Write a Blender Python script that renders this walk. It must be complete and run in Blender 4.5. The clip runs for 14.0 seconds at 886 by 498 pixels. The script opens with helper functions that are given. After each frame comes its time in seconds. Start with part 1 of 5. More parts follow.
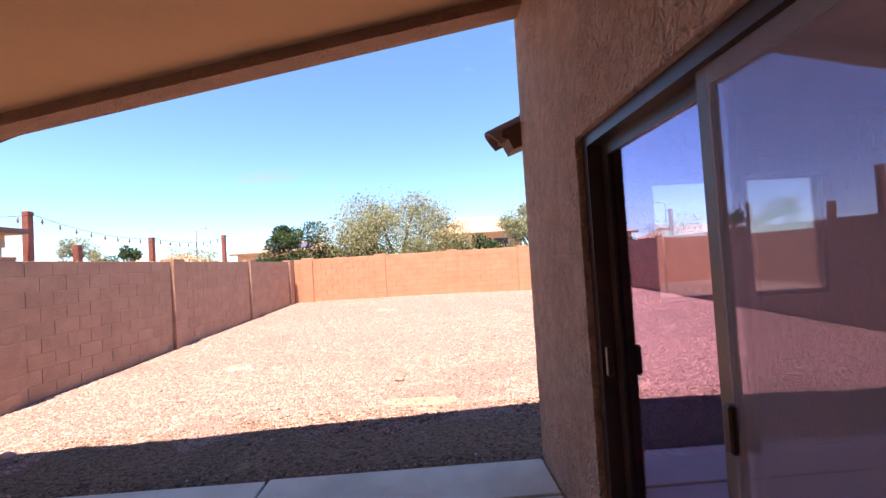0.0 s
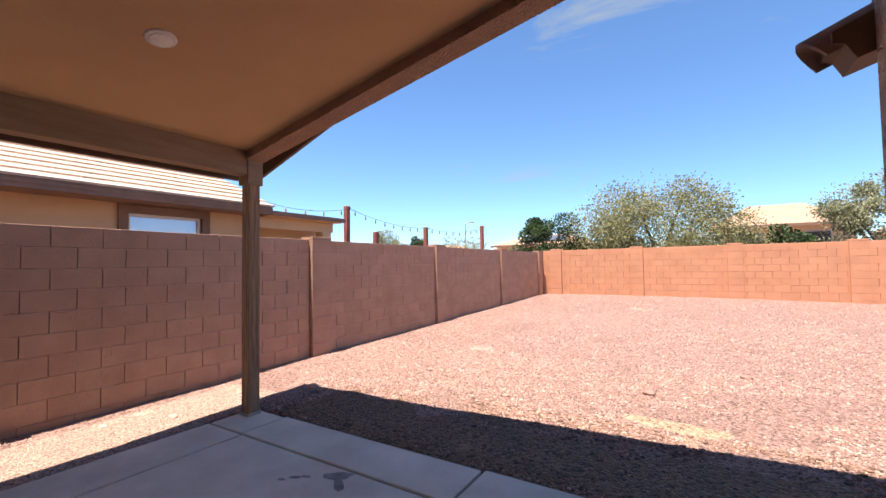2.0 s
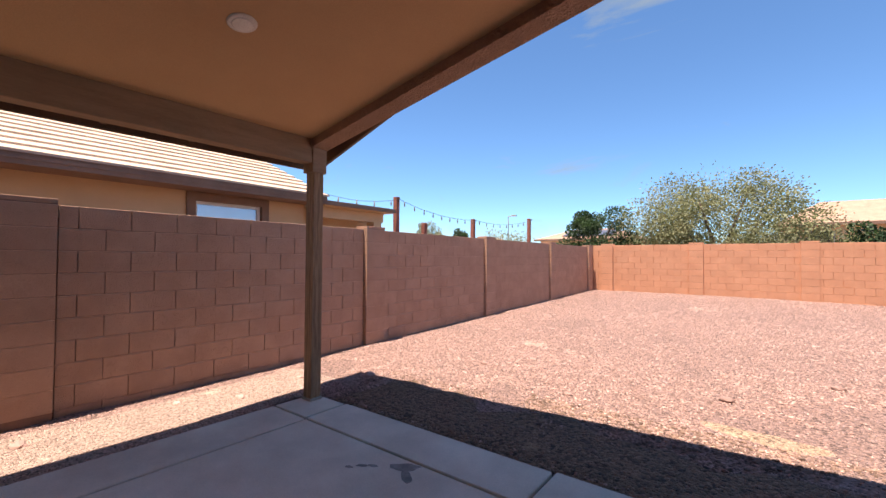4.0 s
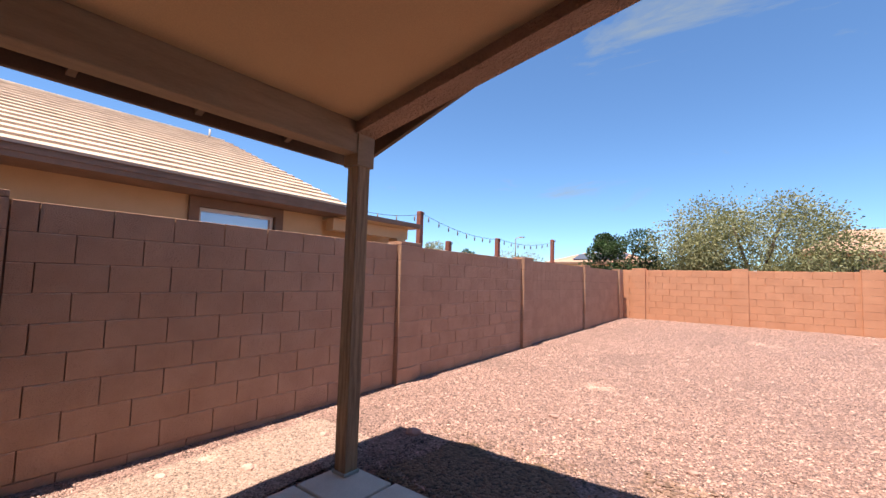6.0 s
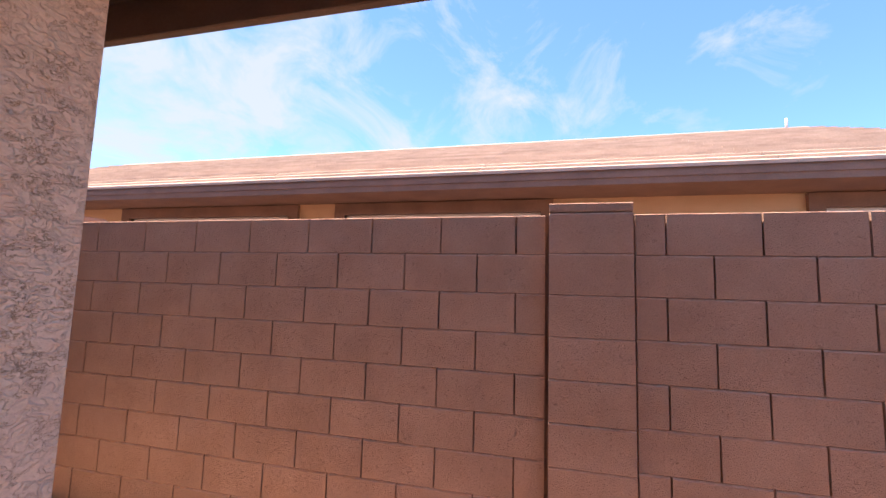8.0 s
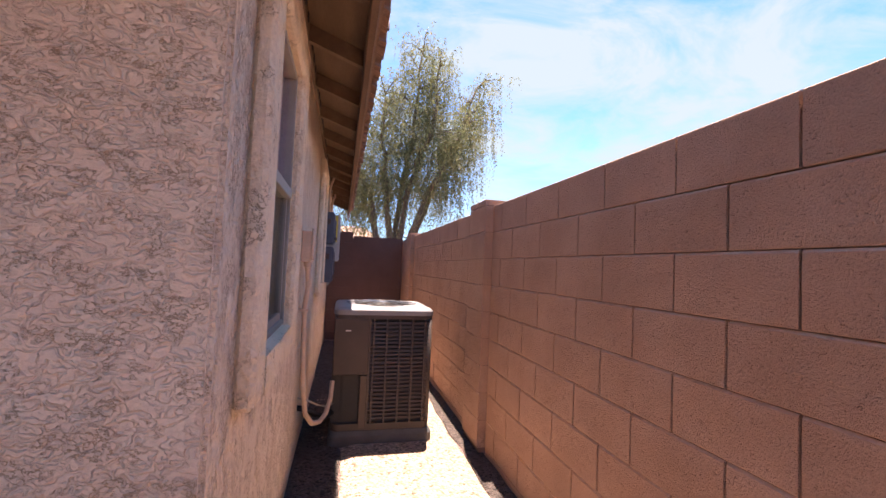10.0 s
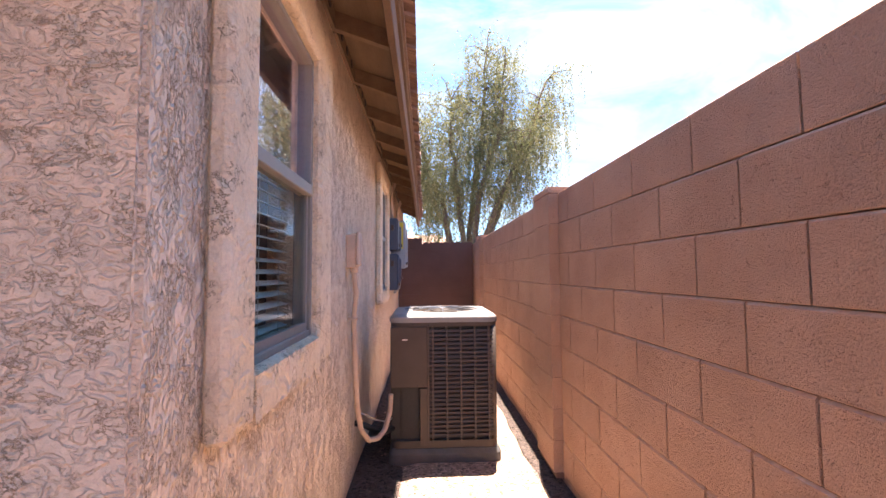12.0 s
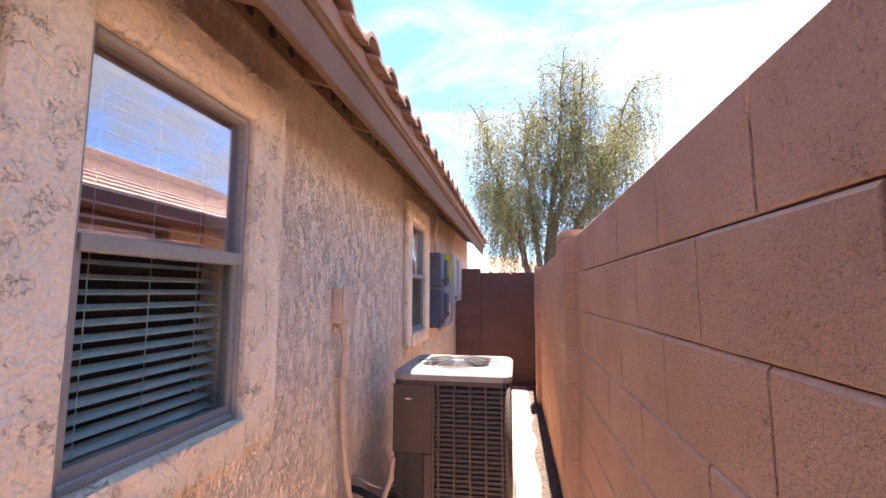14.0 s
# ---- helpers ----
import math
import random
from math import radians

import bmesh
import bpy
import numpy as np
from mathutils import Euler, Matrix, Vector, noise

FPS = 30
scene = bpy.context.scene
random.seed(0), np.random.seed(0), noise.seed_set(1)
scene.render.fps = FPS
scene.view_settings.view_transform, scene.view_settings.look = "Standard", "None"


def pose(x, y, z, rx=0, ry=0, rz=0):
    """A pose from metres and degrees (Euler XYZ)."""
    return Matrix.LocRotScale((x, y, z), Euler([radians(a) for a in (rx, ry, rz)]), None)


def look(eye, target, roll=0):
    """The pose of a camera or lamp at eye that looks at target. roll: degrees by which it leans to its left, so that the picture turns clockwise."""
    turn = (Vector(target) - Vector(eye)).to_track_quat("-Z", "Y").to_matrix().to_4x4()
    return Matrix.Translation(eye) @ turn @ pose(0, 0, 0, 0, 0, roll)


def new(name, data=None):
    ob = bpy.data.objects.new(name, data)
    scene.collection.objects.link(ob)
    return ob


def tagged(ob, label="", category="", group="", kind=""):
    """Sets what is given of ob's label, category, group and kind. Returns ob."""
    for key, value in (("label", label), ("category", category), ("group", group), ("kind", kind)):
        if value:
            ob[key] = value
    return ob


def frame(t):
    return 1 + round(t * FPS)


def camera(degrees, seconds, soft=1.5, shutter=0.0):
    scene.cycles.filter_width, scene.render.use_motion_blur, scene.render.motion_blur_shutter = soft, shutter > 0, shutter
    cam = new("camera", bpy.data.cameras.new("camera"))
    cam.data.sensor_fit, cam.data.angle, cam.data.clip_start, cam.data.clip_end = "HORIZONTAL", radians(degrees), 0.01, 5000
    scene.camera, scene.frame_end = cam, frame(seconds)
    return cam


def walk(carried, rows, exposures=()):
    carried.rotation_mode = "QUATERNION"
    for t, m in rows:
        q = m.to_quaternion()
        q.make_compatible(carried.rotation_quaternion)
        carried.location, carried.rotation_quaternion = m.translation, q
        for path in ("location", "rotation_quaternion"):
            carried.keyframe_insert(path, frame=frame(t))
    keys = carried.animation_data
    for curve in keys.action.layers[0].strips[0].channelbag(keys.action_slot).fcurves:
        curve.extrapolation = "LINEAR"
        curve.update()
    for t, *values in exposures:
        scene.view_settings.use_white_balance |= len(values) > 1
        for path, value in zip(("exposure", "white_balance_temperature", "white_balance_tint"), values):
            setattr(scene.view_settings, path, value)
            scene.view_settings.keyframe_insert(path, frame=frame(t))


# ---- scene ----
cam = camera(93.4, 14.0)
PATH = [
    (0, (0.173, -0.07, 1.475), (0.241, 1.928, 1.533), -3.5),
    (0.5, (0.163, 0.153, 1.43), (-0.207, 2.116, 1.514), -1.8),
    (1, (0.208, 0.349, 1.354), (-0.427, 2.243, 1.448), -0.2),
    (1.5, (0.208, 0.426, 1.372), (-0.535, 2.281, 1.455), -2.0),
    (2, (0.238, 0.457, 1.368), (-0.822, 2.151, 1.446), -0.9),
    (2.5, (0.26, 0.425, 1.337), (-1.162, 1.831, 1.368), -0.6),
    (3, (0.219, 0.43, 1.342), (-1.299, 1.731, 1.369), -0.7),
    (3.5, (0.128, 0.41, 1.336), (-1.218, 1.889, 1.364), -0.1),
    (3.7, (0.081, 0.407, 1.344), (-1.146, 1.987, 1.368), 0.1),
    (6, (-1.151, 0.876, 1.369), (-2.369, 2.456, 1.511), 1.7),
    (6.5, (-1.586, 0.904, 1.358), (-3.251, 1.999, 1.519), 1.5),
    (7, (-2.023, 0.87, 1.415), (-3.934, 1.441, 1.563), 1.0),
    (7.5, (-2.414, 0.874, 1.373), (-4.407, 0.924, 1.542), 1.2),
    (8, (-2.806, 0.871, 1.4), (-4.736, 0.386, 1.598), 1.7),
    (8.5, (-3.185, 0.829, 1.411), (-4.888, -0.201, 1.605), 2.4),
    (9, (-3.46, 0.76, 1.416), (-4.784, -0.734, 1.538), 2.1),
    (9.2, (-3.593, 0.763, 1.385), (-4.687, -0.906, 1.523), 2.8),
    (11.3, (-4.013, 0.569, 1.289), (-4.171, -1.423, 1.363), -0.4),
    (11.5, (-4.036, 0.564, 1.292), (-4.181, -1.429, 1.373), -0.6),
    (12, (-4.11, 0.424, 1.278), (-4.197, -1.571, 1.39), -0.4),
    (12.5, (-4.271, 0.282, 1.318), (-4.254, -1.712, 1.463), -0.2),
    (13, (-4.532, 0.163, 1.419), (-4.383, -1.824, 1.588), 0.0),
    (13.5, (-4.653, 0.124, 1.494), (-4.401, -1.851, 1.683), 0.2),
    (14, (-4.668, 0.134, 1.493), (-4.328, -1.826, 1.697), 0.1),
]
EXPOSURES = [(0, 1.9, 7300, 24), (0.5, 1.7, 7200, 23), (1, 1.5, 7100, 21), (1.5, 1.47, 7050, 19), (3.7, 1.28, 7050, 17), (6.0, 1.2, 7050, 16), (6.5, 1.32, 7000, 18), (7.0, 1.62, 6950, 20), (7.5, 2.0, 6950, 22), (8, 2.08, 6900, 25), (9.2, 2.0, 6900, 25), (11.3, 2.47, 6950, 20), (12.5, 2.74, 6900, 20), (14, 2.77, 6900, 20)]
walk(cam, [(t, look(eye, target, roll)) for t, eye, target, roll in PATH], exposures=EXPOSURES)

# ---------------------------------------------------------------- world, sun
SUN_DIR = Vector((-0.05, -0.22, 1.0)).normalized()
world = bpy.data.worlds.new("sky")
scene.world = world
world.use_nodes = True
wt = world.node_tree
wt.nodes.clear()


def wn(kind, **kw):
    n = wt.nodes.new(kind)
    for k, v in kw.items():
        n.inputs[k].default_value = v
    return n


w_out = wt.nodes.new("ShaderNodeOutputWorld")
w_bg = wt.nodes.new("ShaderNodeBackground")
w_sky = wt.nodes.new("ShaderNodeTexSky")
w_sky.sky_type = "NISHITA"
w_sky.sun_disc = False
w_sky.sun_elevation = math.asin(SUN_DIR.z)
w_sky.sun_rotation = math.atan2(SUN_DIR.x, SUN_DIR.y)
w_sky.air_density, w_sky.dust_density, w_sky.ozone_density = 0.75, 0.0, 3.0
w_tc = wt.nodes.new("ShaderNodeTexCoord")
# high thin cirrus, denser towards the south
w_map = wn("ShaderNodeMapping")
w_map.inputs["Rotation"].default_value = (0.2, 0.5, 0.6)
w_map.inputs["Scale"].default_value = (1.2, 3.2, 4.2)
w_n = wn("ShaderNodeTexNoise", Scale=1.7, Detail=9.0, Roughness=0.62, Distortion=0.6)
w_sep = wt.nodes.new("ShaderNodeVectorMath")
w_sep.operation = "DOT_PRODUCT"
w_sep.inputs[1].default_value = (-0.5, -0.75, 0.0)
w_dir = wt.nodes.new("ShaderNodeMapRange")
w_dir.inputs["From Min"].default_value, w_dir.inputs["From Max"].default_value = 0.1, 0.85
w_dir.inputs["To Min"].default_value, w_dir.inputs["To Max"].default_value = -0.12, 0.115
w_add = wt.nodes.new("ShaderNodeMath")
w_ramp = wt.nodes.new("ShaderNodeValToRGB")
w_ramp.color_ramp.elements[0].position, w_ramp.color_ramp.elements[0].color = 0.47, (0, 0, 0, 1)
w_ramp.color_ramp.elements[1].position, w_ramp.color_ramp.elements[1].color = 0.69, (0.9, 0.9, 0.9, 1)
w_mix = wt.nodes.new("ShaderNodeMix")
w_mix.data_type = "RGBA"
w_mix.inputs["B"].default_value = (2.05, 2.5, 2.6, 1)
w_tint = wt.nodes.new("ShaderNodeMix")
w_tint.data_type, w_tint.blend_type = "RGBA", "MULTIPLY"
w_tint.inputs["Factor"].default_value = 1.0
w_tint.inputs["B"].default_value = (0.72, 1.02, 1.18, 1)
L = wt.links.new
L(w_tc.outputs["Generated"], w_map.inputs["Vector"])
L(w_map.outputs["Vector"], w_n.inputs["Vector"])
L(w_tc.outputs["Generated"], w_sep.inputs[0])
L(w_sep.outputs["Value"], w_dir.inputs["Value"])
L(w_n.outputs["Fac"], w_add.inputs[0])
L(w_dir.outputs[0], w_add.inputs[1])
L(w_add.outputs[0], w_ramp.inputs["Fac"])
L(w_ramp.outputs["Color"], w_mix.inputs["Factor"])
L(w_sky.outputs["Color"], w_tint.inputs["A"])
L(w_tint.outputs["Result"], w_mix.inputs["A"])
L(w_mix.outputs["Result"], w_bg.inputs["Color"])
w_bg.inputs["Strength"].default_value = 0.088
L(w_bg.outputs[0], w_out.inputs[0])

sun_data = bpy.data.lights.new("sun", "SUN")
sun_data.energy, sun_data.angle, sun_data.color = 5.0, radians(0.53), (1.0, 0.93, 0.82)
sun = new("sun", sun_data)
sun.matrix_world = look(SUN_DIR * 60, (0, 0, 0))

# ---------------------------------------------------------------- materials


def mat(name, color, color2=None, rough=0.8, scale=6.0, fine=60.0, bump=0.3, dist=0.01, metal=0.0, piece=0.0, spec=0.5, relief=None, streak=None, worm=None):
    """A procedural surface: two colours mixed by coarse noise, fine grain, bump at both scales, and a shift from piece to piece."""
    m = bpy.data.materials.new(name)
    m.use_nodes = True
    nt = m.node_tree
    b = nt.nodes["Principled BSDF"]
    link = nt.links.new
    color2 = color2 or tuple(c * 0.78 for c in color)
    tc = nt.nodes.new("ShaderNodeTexCoord")
    geo = nt.nodes.new("ShaderNodeNewGeometry")
    vec = geo.outputs["Position"]
    if streak:
        mp = nt.nodes.new("ShaderNodeMapping")
        mp.inputs["Scale"].default_value = streak
        link(vec, mp.inputs["Vector"])
        vec = mp.outputs["Vector"]
    n1 = nt.nodes.new("ShaderNodeTexNoise")
    n1.inputs["Scale"].default_value, n1.inputs["Detail"].default_value, n1.inputs["Roughness"].default_value = scale, 5, 0.6
    n2 = nt.nodes.new("ShaderNodeTexNoise")
    n2.inputs["Scale"].default_value, n2.inputs["Detail"].default_value, n2.inputs["Roughness"].default_value = fine, 4, 0.7
    link(vec, n1.inputs["Vector"])
    link(vec, n2.inputs["Vector"])
    rp = nt.nodes.new("ShaderNodeMapRange")
    rp.inputs["From Min"].default_value, rp.inputs["From Max"].default_value = 0.35, 0.65
    link(n1.outputs["Fac"], rp.inputs["Value"])
    mx = nt.nodes.new("ShaderNodeMix")
    mx.data_type = "RGBA"
    mx.inputs["A"].default_value, mx.inputs["B"].default_value = (*color2, 1), (*color, 1)
    link(rp.outputs[0], mx.inputs["Factor"])
    hsv = nt.nodes.new("ShaderNodeHueSaturation")
    link(mx.outputs["Result"], hsv.inputs["Color"])
    val = nt.nodes.new("ShaderNodeMath")
    val.operation = "MULTIPLY_ADD"
    val.inputs[1].default_value, val.inputs[2].default_value = 0.5, 0.75
    link(n2.outputs["Fac"], val.inputs[0])
    last = val.outputs[0]
    if piece:
        oi = nt.nodes.new("ShaderNodeObjectInfo")
        sm = nt.nodes.new("ShaderNodeMath")
        link(oi.outputs["Random"], sm.inputs[0])
        link(geo.outputs["Random Per Island"], sm.inputs[1])
        fr = nt.nodes.new("ShaderNodeMath")
        fr.operation = "FRACT"
        link(sm.outputs[0], fr.inputs[0])
        ml = nt.nodes.new("ShaderNodeMath")
        ml.operation = "MULTIPLY_ADD"
        ml.inputs[1].default_value, ml.inputs[2].default_value = 2 * piece, 1 - piece
        link(fr.outputs[0], ml.inputs[0])
        pm = nt.nodes.new("ShaderNodeMath")
        pm.operation = "MULTIPLY"
        link(ml.outputs[0], pm.inputs[0])
        link(last, pm.inputs[1])
        last = pm.outputs[0]
    link(last, hsv.inputs["Value"])
    link(hsv.outputs["Color"], b.inputs["Base Color"])
    groove = None
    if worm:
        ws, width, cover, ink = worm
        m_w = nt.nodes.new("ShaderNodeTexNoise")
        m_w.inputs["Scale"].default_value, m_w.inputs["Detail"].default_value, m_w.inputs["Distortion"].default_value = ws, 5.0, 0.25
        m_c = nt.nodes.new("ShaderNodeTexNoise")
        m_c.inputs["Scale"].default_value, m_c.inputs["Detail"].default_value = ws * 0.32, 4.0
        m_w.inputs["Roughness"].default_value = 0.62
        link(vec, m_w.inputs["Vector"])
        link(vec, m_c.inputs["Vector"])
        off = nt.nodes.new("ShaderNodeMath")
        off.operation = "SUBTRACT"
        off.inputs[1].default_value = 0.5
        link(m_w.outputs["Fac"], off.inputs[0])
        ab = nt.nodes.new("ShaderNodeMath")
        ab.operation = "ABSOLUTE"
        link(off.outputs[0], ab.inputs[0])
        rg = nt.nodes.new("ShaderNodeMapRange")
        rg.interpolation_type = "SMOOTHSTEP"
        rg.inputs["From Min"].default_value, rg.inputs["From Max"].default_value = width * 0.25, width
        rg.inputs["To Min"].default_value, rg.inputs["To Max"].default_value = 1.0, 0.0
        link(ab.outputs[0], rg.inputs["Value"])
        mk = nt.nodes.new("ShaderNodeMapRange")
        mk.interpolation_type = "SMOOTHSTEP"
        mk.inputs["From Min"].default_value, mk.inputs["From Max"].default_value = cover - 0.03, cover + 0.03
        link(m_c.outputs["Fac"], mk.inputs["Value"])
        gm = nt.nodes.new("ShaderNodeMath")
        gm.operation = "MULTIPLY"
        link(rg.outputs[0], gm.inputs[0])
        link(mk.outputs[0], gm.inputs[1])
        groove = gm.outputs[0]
        # Grooves get a darker base colour that stands in for shade in the creases.
        groove_shade = nt.nodes.new("ShaderNodeMix")
        groove_shade.data_type = "RGBA"
        groove_shade.inputs["B"].default_value = (color[0] * ink, color[1] * ink * 0.9, color[2] * ink * 0.78, 1)
        link(groove, groove_shade.inputs["Factor"])
        link(hsv.outputs["Color"], groove_shade.inputs["A"])
        link(groove_shade.outputs["Result"], b.inputs["Base Color"])
    b.inputs["Roughness"].default_value, b.inputs["Metallic"].default_value = rough, metal
    b.inputs["Specular IOR Level"].default_value = spec
    if bump:
        height = n2.outputs["Fac"]
        if relief:
            rs, lo, hi, amount = relief
            n3 = nt.nodes.new("ShaderNodeTexNoise")
            n3.inputs["Scale"].default_value, n3.inputs["Detail"].default_value, n3.inputs["Distortion"].default_value = rs, 2.5, 1.2
            link(vec, n3.inputs["Vector"])
            r3 = nt.nodes.new("ShaderNodeMapRange")
            r3.interpolation_type = "SMOOTHSTEP"
            r3.inputs["From Min"].default_value, r3.inputs["From Max"].default_value = lo, hi
            link(n3.outputs["Fac"], r3.inputs["Value"])
            ad = nt.nodes.new("ShaderNodeMath")
            ad.operation = "MULTIPLY_ADD"
            ad.inputs[1].default_value = amount
            link(r3.outputs[0], ad.inputs[0])
            link(n2.outputs["Fac"], ad.inputs[2])
            height = ad.outputs[0]
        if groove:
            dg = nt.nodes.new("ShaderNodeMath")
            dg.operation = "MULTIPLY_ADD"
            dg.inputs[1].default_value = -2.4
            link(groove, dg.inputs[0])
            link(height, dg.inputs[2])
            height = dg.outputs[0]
        bp = nt.nodes.new("ShaderNodeBump")
        bp.inputs["Strength"].default_value, bp.inputs["Distance"].default_value = bump, dist
        link(height, bp.inputs["Height"])
        link(bp.outputs[0], b.inputs["Normal"])
    return m


def glass(name, color=(0.9, 0.95, 0.95), sheen=(1.0, 0.89, 1.0), gloss=0.085, rough=0.0, rim=0.85):
    m = bpy.data.materials.new(name)
    m.use_nodes = True
    nt = m.node_tree
    nt.nodes.clear()
    out = nt.nodes.new("ShaderNodeOutputMaterial")
    tr = nt.nodes.new("ShaderNodeBsdfTransparent")
    tr.inputs["Color"].default_value = (*color, 1)
    gl = nt.nodes.new("ShaderNodeBsdfGlossy")
    gl.inputs["Roughness"].default_value = rough
    gl.inputs["Color"].default_value = (*sheen, 1)
    lw = nt.nodes.new("ShaderNodeLayerWeight")
    lw.inputs["Blend"].default_value = 0.5
    pw = nt.nodes.new("ShaderNodeMath")
    pw.operation = "POWER"
    pw.inputs[1].default_value = 3.0
    nt.links.new(lw.outputs["Facing"], pw.inputs[0])
    fr = nt.nodes.new("ShaderNodeMath")
    fr.operation = "MULTIPLY_ADD"
    fr.inputs[1].default_value, fr.inputs[2].default_value = rim, gloss
    nt.links.new(pw.outputs[0], fr.inputs[0])
    mx = nt.nodes.new("ShaderNodeMixShader")
    nt.links.new(fr.outputs[0], mx.inputs[0])
    nt.links.new(tr.outputs[0], mx.inputs[1])
    nt.links.new(gl.outputs[0], mx.inputs[2])
    nt.links.new(mx.outputs[0], out.inputs[0])
    return m


BLOCK = mat("block_paint", (0.53, 0.322, 0.222), (0.455, 0.268, 0.181), 0.92, 3.0, 130, 1.0, 0.013, piece=0.045, spec=0.25, relief=(66, 0.27, 0.365, 1.2))
# Highlight along the block top edges, put into a paler colour.
LEDGE = mat("lit_ledge", (0.68, 0.425, 0.29), (0.56, 0.335, 0.225), 0.95, 14, 90, 0.4, 0.004)
# Brighter copy of the block colour; the north wall's sunshine is painted in.
BLOCK_SUN = mat("block_paint_sunlit", (0.64, 0.315, 0.185), (0.57, 0.27, 0.155), 0.9, 2.0, 120, 0.5, 0.008, piece=0.04)
MORTAR = mat("mortar", (0.27, 0.15, 0.105), None, 0.95, 5, 120, 0.3)


def gravel_mat(name, pink, sand, stone=46.0, patch=0.55, deep=0.02):
    """Packed gravel: stone-sized cells of varying tone with domed tops, mixed with sandy bare patches."""
    m = bpy.data.materials.new(name)
    m.use_nodes = True
    nt = m.node_tree
    bs = nt.nodes["Principled BSDF"]
    link = nt.links.new
    geo = nt.nodes.new("ShaderNodeNewGeometry")
    v1 = nt.nodes.new("ShaderNodeTexVoronoi")
    v1.inputs["Scale"].default_value = stone
    v2 = nt.nodes.new("ShaderNodeTexVoronoi")
    v2.inputs["Scale"].default_value = stone * 2.3
    big = nt.nodes.new("ShaderNodeTexNoise")
    big.inputs["Scale"].default_value, big.inputs["Detail"].default_value, big.inputs["Roughness"].default_value = patch, 5, 0.65
    grit = nt.nodes.new("ShaderNodeTexNoise")
    grit.inputs["Scale"].default_value, grit.inputs["Detail"].default_value = 140, 3
    for n in (v1, v2, big, grit):
        link(geo.outputs["Position"], n.inputs["Vector"])
    sep = nt.nodes.new("ShaderNodeSeparateColor")
    link(v1.outputs["Color"], sep.inputs[0])
    rmp = nt.nodes.new("ShaderNodeValToRGB")
    els = rmp.color_ramp.elements
    els[0].position, els[0].color = 0.0, (*[q * 0.28 for q in pink], 1)
    els[1].position, els[1].color = 1.0, (min(1, pink[0] * 1.32), pink[1] * 1.32, pink[2] * 1.36, 1)
    e = els.new(0.28)
    e.color = (*[q * 0.78 for q in pink], 1)
    e = els.new(0.7)
    e.color = (*pink, 1)
    link(sep.outputs[0], rmp.inputs["Fac"])
    mk = nt.nodes.new("ShaderNodeMapRange")
    mk.inputs["From Min"].default_value, mk.inputs["From Max"].default_value = 0.62, 0.72
    link(big.outputs["Fac"], mk.inputs["Value"])
    mx = nt.nodes.new("ShaderNodeMix")
    mx.data_type = "RGBA"
    mx.inputs["B"].default_value = (*sand, 1)
    link(mk.outputs[0], mx.inputs["Factor"])
    link(rmp.outputs["Color"], mx.inputs["A"])
    hs = nt.nodes.new("ShaderNodeHueSaturation")
    vv = nt.nodes.new("ShaderNodeMath")
    vv.operation = "MULTIPLY_ADD"
    vv.inputs[1].default_value, vv.inputs[2].default_value = 0.6, 0.7
    link(grit.outputs["Fac"], vv.inputs[0])
    link(vv.outputs[0], hs.inputs["Value"])
    link(mx.outputs["Result"], hs.inputs["Color"])
    link(hs.outputs["Color"], bs.inputs["Base Color"])
    bs.inputs["Roughness"].default_value = 0.95
    sm = nt.nodes.new("ShaderNodeMath")
    sm.operation = "MULTIPLY_ADD"
    sm.inputs[1].default_value = 0.4
    link(v2.outputs["Distance"], sm.inputs[0])
    link(v1.outputs["Distance"], sm.inputs[2])
    inv = nt.nodes.new("ShaderNodeMath")
    inv.operation = "SUBTRACT"
    inv.inputs[0].default_value = 1.0
    link(sm.outputs[0], inv.inputs[1])
    flat = nt.nodes.new("ShaderNodeMath")
    flat.operation = "MULTIPLY_ADD"
    flat.inputs[1].default_value, flat.inputs[2].default_value = -0.8, 1.0
    link(mk.outputs[0], flat.inputs[0])
    bp = nt.nodes.new("ShaderNodeBump")
    bp.inputs["Distance"].default_value = deep
    link(flat.outputs[0], bp.inputs["Strength"])
    link(inv.outputs[0], bp.inputs["Height"])
    link(bp.outputs[0], bs.inputs["Normal"])
    return m


GRAVEL = gravel_mat("gravel_ground", (0.46, 0.285, 0.235), (0.50, 0.33, 0.25), 52.0, deep=0.05)
SAND = gravel_mat("side_yard_dirt", (0.56, 0.385, 0.265), (0.60, 0.43, 0.30), 60.0, 1.4, 0.02)
DIRT = gravel_mat("brown_dirt", (0.29, 0.17, 0.105), (0.44, 0.285, 0.165), 46.0, 1.1, 0.04)
BARE = gravel_mat("bare_sand", (0.50, 0.335, 0.225), (0.56, 0.385, 0.26), 50.0, 2.5, 0.03)
# Dark gravel, its colour deepened to carry the shade along the side-yard walls.
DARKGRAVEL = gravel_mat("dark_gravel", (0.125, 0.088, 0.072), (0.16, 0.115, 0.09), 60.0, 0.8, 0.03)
PALEGRAVEL = gravel_mat("pale_gravel", (0.58, 0.40, 0.32), (0.64, 0.46, 0.355), 80.0, 0.9, 0.025)
STONE = mat("gravel_stones", (0.50, 0.312, 0.26), (0.35, 0.21, 0.175), 0.9, 9, 60, 0.2, piece=0.48)
STONE_DARK = mat("dark_stones", (0.30, 0.185, 0.135), (0.13, 0.08, 0.06), 0.9, 9, 60, 0.2, piece=0.5)
CONCRETE = mat("concrete", (0.76, 0.67, 0.55), (0.53, 0.46, 0.37), 0.8, 1.1, 110, 0.2, 0.005, piece=0.05)
